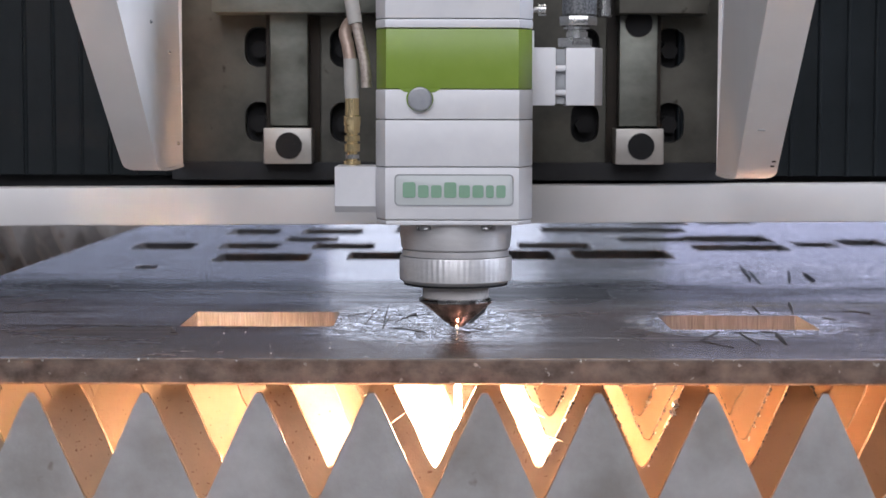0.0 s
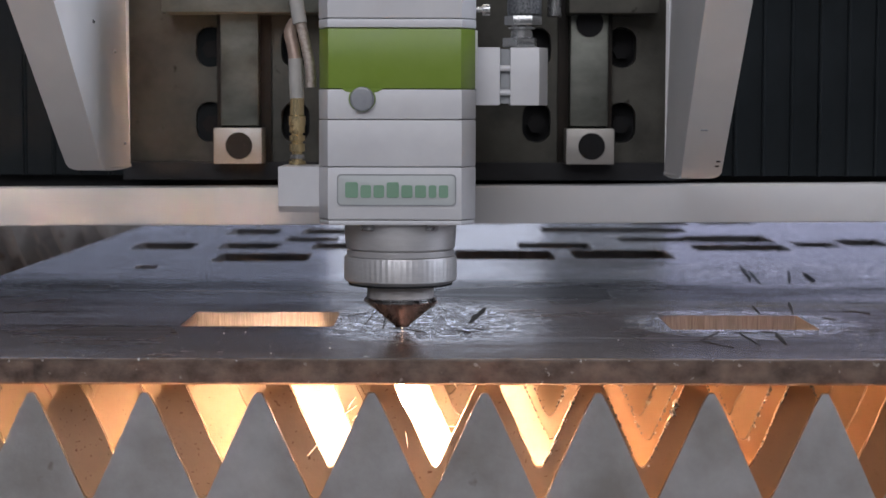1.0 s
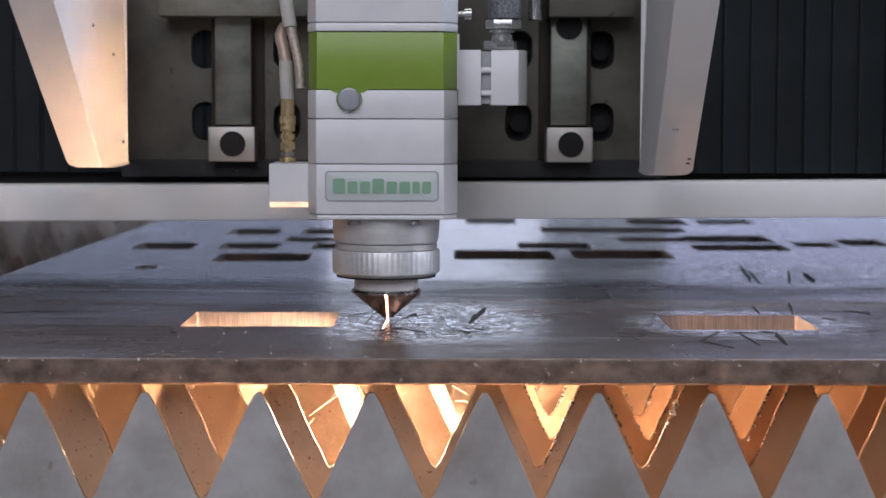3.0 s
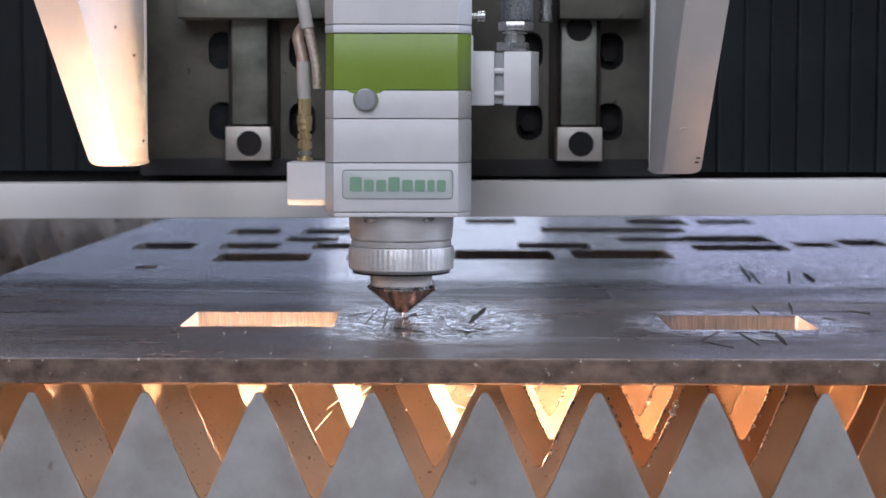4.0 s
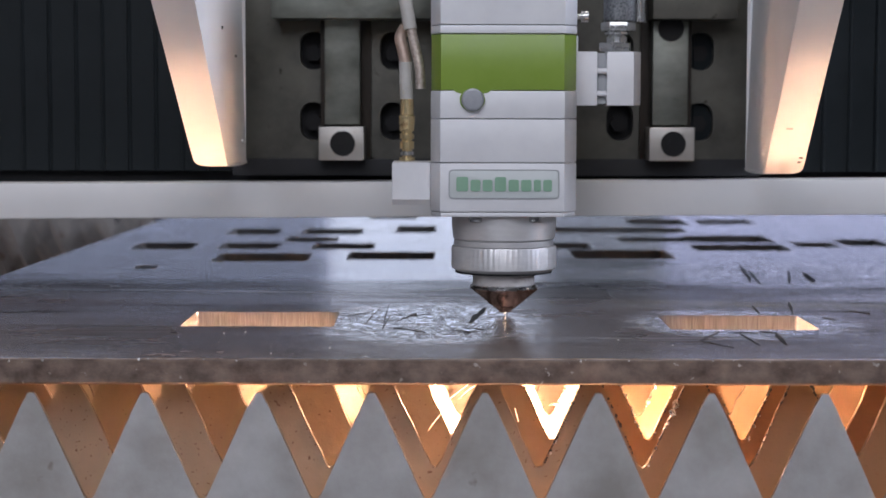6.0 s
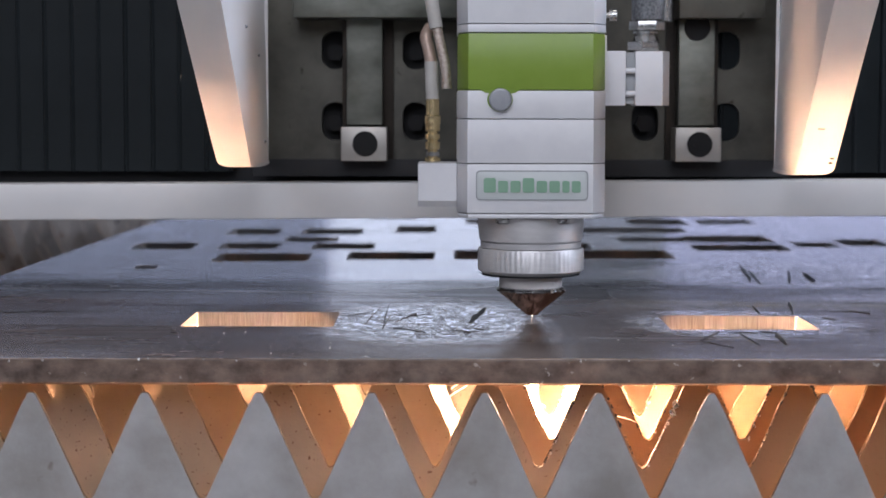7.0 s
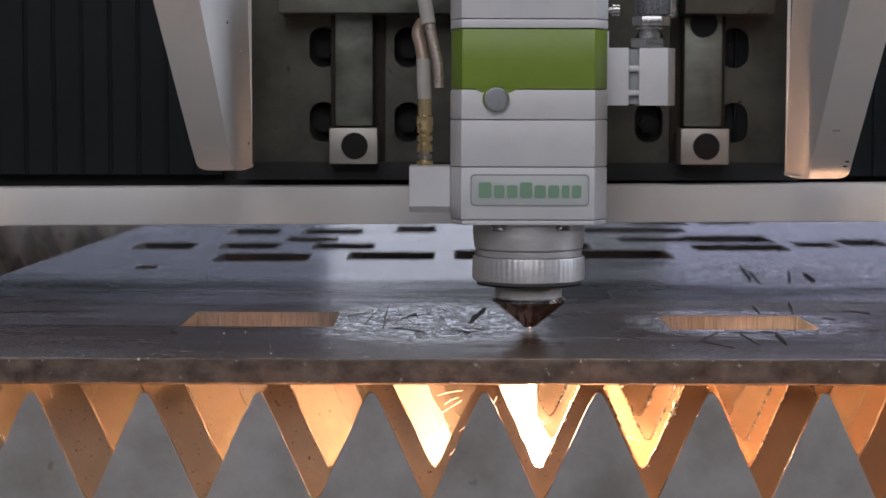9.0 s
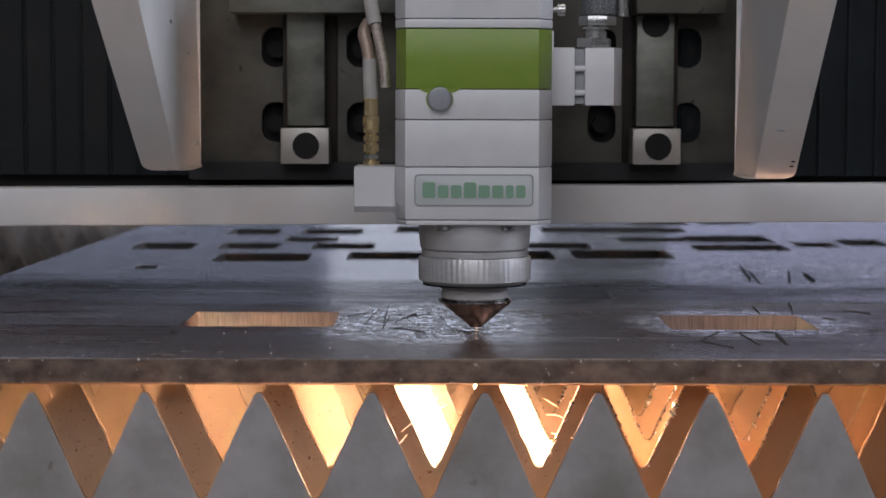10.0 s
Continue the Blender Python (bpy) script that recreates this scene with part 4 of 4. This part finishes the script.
part("seal_ring", lathe([(0.0205, 0.0188), (0.0216, 0.0190), (0.0216, 0.0197)], NX, 0, 64), DARK, head, "thin dark seal")
part("ceramic_ring", lathe([(0.0138, 0.0135), (0.0138, 0.0190)], NX, 0, 64), CERAMIC, head, "white ceramic ring")
part("nozzle_flange", lathe([(0.0150, 0.0118), (0.0153, 0.0121), (0.0153, 0.0126), (0.0148, 0.0130), (0.0148, 0.0133), (0.0140, 0.0137)], NX, 0, 64), STEEL, head, "thin steel nozzle flange")
part("nozzle", lathe([(0.0010, 0.0010), (0.0026, 0.0010), (0.0032, 0.0018), (0.0146, 0.0112), (0.0150, 0.0118)], NX + 0.0006, 0, 64), COPPER, head, "conical copper nozzle")
bm = bmesh.new()
bmesh.ops.create_icosphere(bm, subdivisions=1, radius=0.00034)
bm.transform(Matrix.Translation((NX + 0.0008, 0, 0.0007)))
part("cutting_point", bm, TIP_GLOW, head, "white-hot cutting point")
part("kerf_melt", lathe([(0.0003, -0.0088), (0.00025, -0.0008)], 0, 0, 8), JET, head, "thin thread of white-hot melt in the kerf")

# ---- the jet of molten metal under the sheet ----
core = lathe([(0.0008, -0.59), (0.0010, -0.19), (0.0012, -0.13), (0.0012, -0.06), (0.0006, -0.0105)], 0, 0, 8)
core = mesh_object("melt_stream", core, MELT, True)
core.matrix_basis = Matrix.Translation(AXIS)
tagged(core, "white-hot stream of molten metal falling under the cut", "spark jet")
SPRAY = Vector((0, -0.028, 0))  # the spray is thrown forward under the sheet
jet = lathe([(0.0008, -0.24), (0.0016, -0.16), (0.0016, -0.05), (0.0010, -0.0105)], 0, 0, 8)
jet = mesh_object("molten_jet", jet, JET, True)
jet.matrix_basis = Matrix.Translation(AXIS + SPRAY)
tagged(jet, "white-hot jet of molten metal blown out under the sheet", "spark jet")



def streak(name, length, bow, r, glowing=SPARK):
    """A thin bowed streak along x, tapered at both ends, its middle at the origin."""
    pts = [(length * (q / 4 - 0.5), 0, bow * (1 - (q / 2 - 1) ** 2)) for q in range(5)]
    return mesh_object(name, tube(pts, r, 6, taper=lambda a: 0.35 + 0.65 * math.sin(math.pi * min(max(a, 0.03), 0.97))), glowing, True)


# short sparks that ride with the jet under the sheet
rnd = random.Random(8)
for k in range(16):
    sp = streak("spark", rnd.uniform(0.008, 0.022), rnd.uniform(0.0, 0.0007), 0.00013)
    a = rnd.uniform(0, 360)
    d = rnd.uniform(0.018, 0.06)
    sp.parent = jet
    sp.matrix_basis = pose(d * math.cos(radians(a)), d * math.sin(radians(a)), rnd.uniform(-0.04, -0.014), 0, rnd.uniform(5, 35), a)

# unseen glow added under the slats, as spatter round the foot of the stream
splash = thing("melt_splash", AXIS, "unseen orange-white spatter of melt, added to light from under the bed slats", "sparks")
for k in range(60):
    sp = streak("spark", rnd.uniform(0.03, 0.05), rnd.uniform(0.0, 0.003), 0.0011, SPLASH)
    sp.parent = splash
    sp.matrix_basis = pose(rnd.gauss(0, 0.030), rnd.gauss(-0.030, 0.028), rnd.uniform(-0.26, -0.125), 0, rnd.uniform(-80, 80), rnd.uniform(0, 180))

# melt spraying up from the tray, added unseen to light the bracket flanges
spatter = thing("tray_spatter", AXIS + Vector((0, 0, -0.6)), "unseen glowing spatter of slag on the tray, added to light from below", "sparks")
for k in range(70):
    sp = streak("spark", rnd.uniform(0.04, 0.08), rnd.uniform(0.0, 0.006), 0.003, SPLASH)
    sp.parent = spatter
    sp.matrix_basis = pose(rnd.gauss(0, 0.060), rnd.gauss(0.005, 0.075), rnd.uniform(0.012, 0.20), 0, rnd.uniform(-80, 80), rnd.uniform(0, 180))

# sparks that ricochet between the slats, added out of view to light their faces
showers = []
for y, n in ((0.013, 52), (0.074, 52)):
    shower = thing("spark_shower", (AXIS.x, y, 0), "hidden shower of orange sparks added to light the bed slats' faces", "sparks", "spark showers")
    for k in range(n):
        sp = streak("spark", rnd.uniform(0.018, 0.034), rnd.uniform(0.0, 0.002), 0.0006, SHOWER)
        sp.parent = shower
        sp.matrix_basis = pose(rnd.gauss(0, 0.05), rnd.uniform(-0.018, 0.016), rnd.uniform(-0.095, -0.068), 0, rnd.uniform(-50, 50), rnd.uniform(-20, 20))
    showers.append((shower, y))

# sparks thrown up through the opening beside the cut: time of flight, where each passes, length, slope
FLIGHTS = [
    (2.5, (-0.0820, 0.130, 0.0078), 0.036, 26, 0.003, 0.00024), (2.5, (-0.0616, 0.130, 0.0056), 0.040, 14, 0.003, 0.00013), (2.5, (-0.0765, 0.130, 0.0217), 0.047, 38, 0.0015, 0.0001),
    (2.5, (-0.0817, 0.130, 0.0434), 0.058, 60, 0.001, 0.00007), (2.5, (-0.1486, 0.130, 0.0606), 0.014, 12, 0.0012, 0.00014),
    (2.0, (-0.0710, 0.130, 0.0160), 0.027, 56, 0.0012, 0.0003), (2.6, (-0.0750, 0.130, 0.0460), 0.080, 66, 0.002, 0.00014),
]
thrown = []
for t, p, length, slope, bow, r in FLIGHTS:
    ob = streak("thrown_spark", length, bow, r)
    tagged(ob, "thin glowing spark thrown up through an opening", "spark", "thrown sparks")
    thrown.append((ob, t, Vector(p), slope))

# ---- movement ----
PATH = [(0, 0, 0), (0.5, -11.48, -0.6), (1.0, -22.97, -0.8), (1.25, -28.5, -0.4), (1.37, -30.6, 0.4), (1.5, -31.4, 2.4), (1.75, -31.2, 7.8), (2.0, -30.96, 13.4), (2.5, -30.43, 24.8),
        (3.0, -30.0, 36.1), (3.5, -29.4, 47.2), (3.7, -28.5, 50.9), (3.85, -26.6, 53.1), (4.0, -23.82, 54.3), (4.25, -18.5, 54.9), (4.5, -12.94, 55.2), (5.0, -1.34, 55.8), (5.5, 10.27, 56.4),
        (6.0, 21.9, 56.9), (6.3, 28.6, 56.6), (6.5, 32.0, 55.1), (6.65, 33.3, 52.8), (6.8, 33.5, 50.0), (7.0, 33.44, 45.9), (7.5, 32.99, 34.9), (8.0, 32.52, 23.4), (8.5, 32.08, 12.2),
        (8.75, 31.9, 6.5), (8.9, 31.6, 3.2), (9.0, 30.4, 1.2), (9.15, 27.0, 0.5), (9.5, 18.9, 0.4), (10.0, 7.93, 0.0)]


def motions():
    for ob in (head, carriage, bracket_l, bracket_r, core, jet, splash, spatter):
        off = SPRAY if ob == jet else Vector((0, 0, -0.6)) if ob == spatter else Vector()
        walk(ob, [(t, Matrix.Translation(AXIS + off + Vector((x / 1000, y / 1000, 0)))) for t, x, y in PATH])
    for ob, across in showers:
        walk(ob, [(t, Matrix.Translation((AXIS.x + x / 1000, across, 0))) for t, x, y in PATH])
    for ob, t, p, slope in thrown:
        rest = Vector((-0.078, 0.131, -0.16))
        way = Vector((-math.cos(radians(slope)), 0, math.sin(radians(slope))))
        lay = pose(0, 0, 0, 0, slope, 0)
        rows = [(0, rest), (t - 0.13, rest), (t - 0.07, p - way * 0.06), (t, p), (t + 0.07, p + way * 0.06), (t + 0.2, p + way * 0.5)]
        rows += [(t + 0.5, Vector((-0.9, 0.13, -0.3))), (t + 0.8, Vector((-0.9, 0.13, -0.8))), (10, Vector((-0.9, 0.13, -0.8)))]
        walk(ob, [(tt, Matrix.Translation(q) @ lay) for tt, q in rows])
    for ob in (gantry, cover_l, cover_r):
        walk(ob, [(t, Matrix.Translation(GANTRY0 + Vector((0, y / 1000, 0)))) for t, x, y in PATH])


motions()
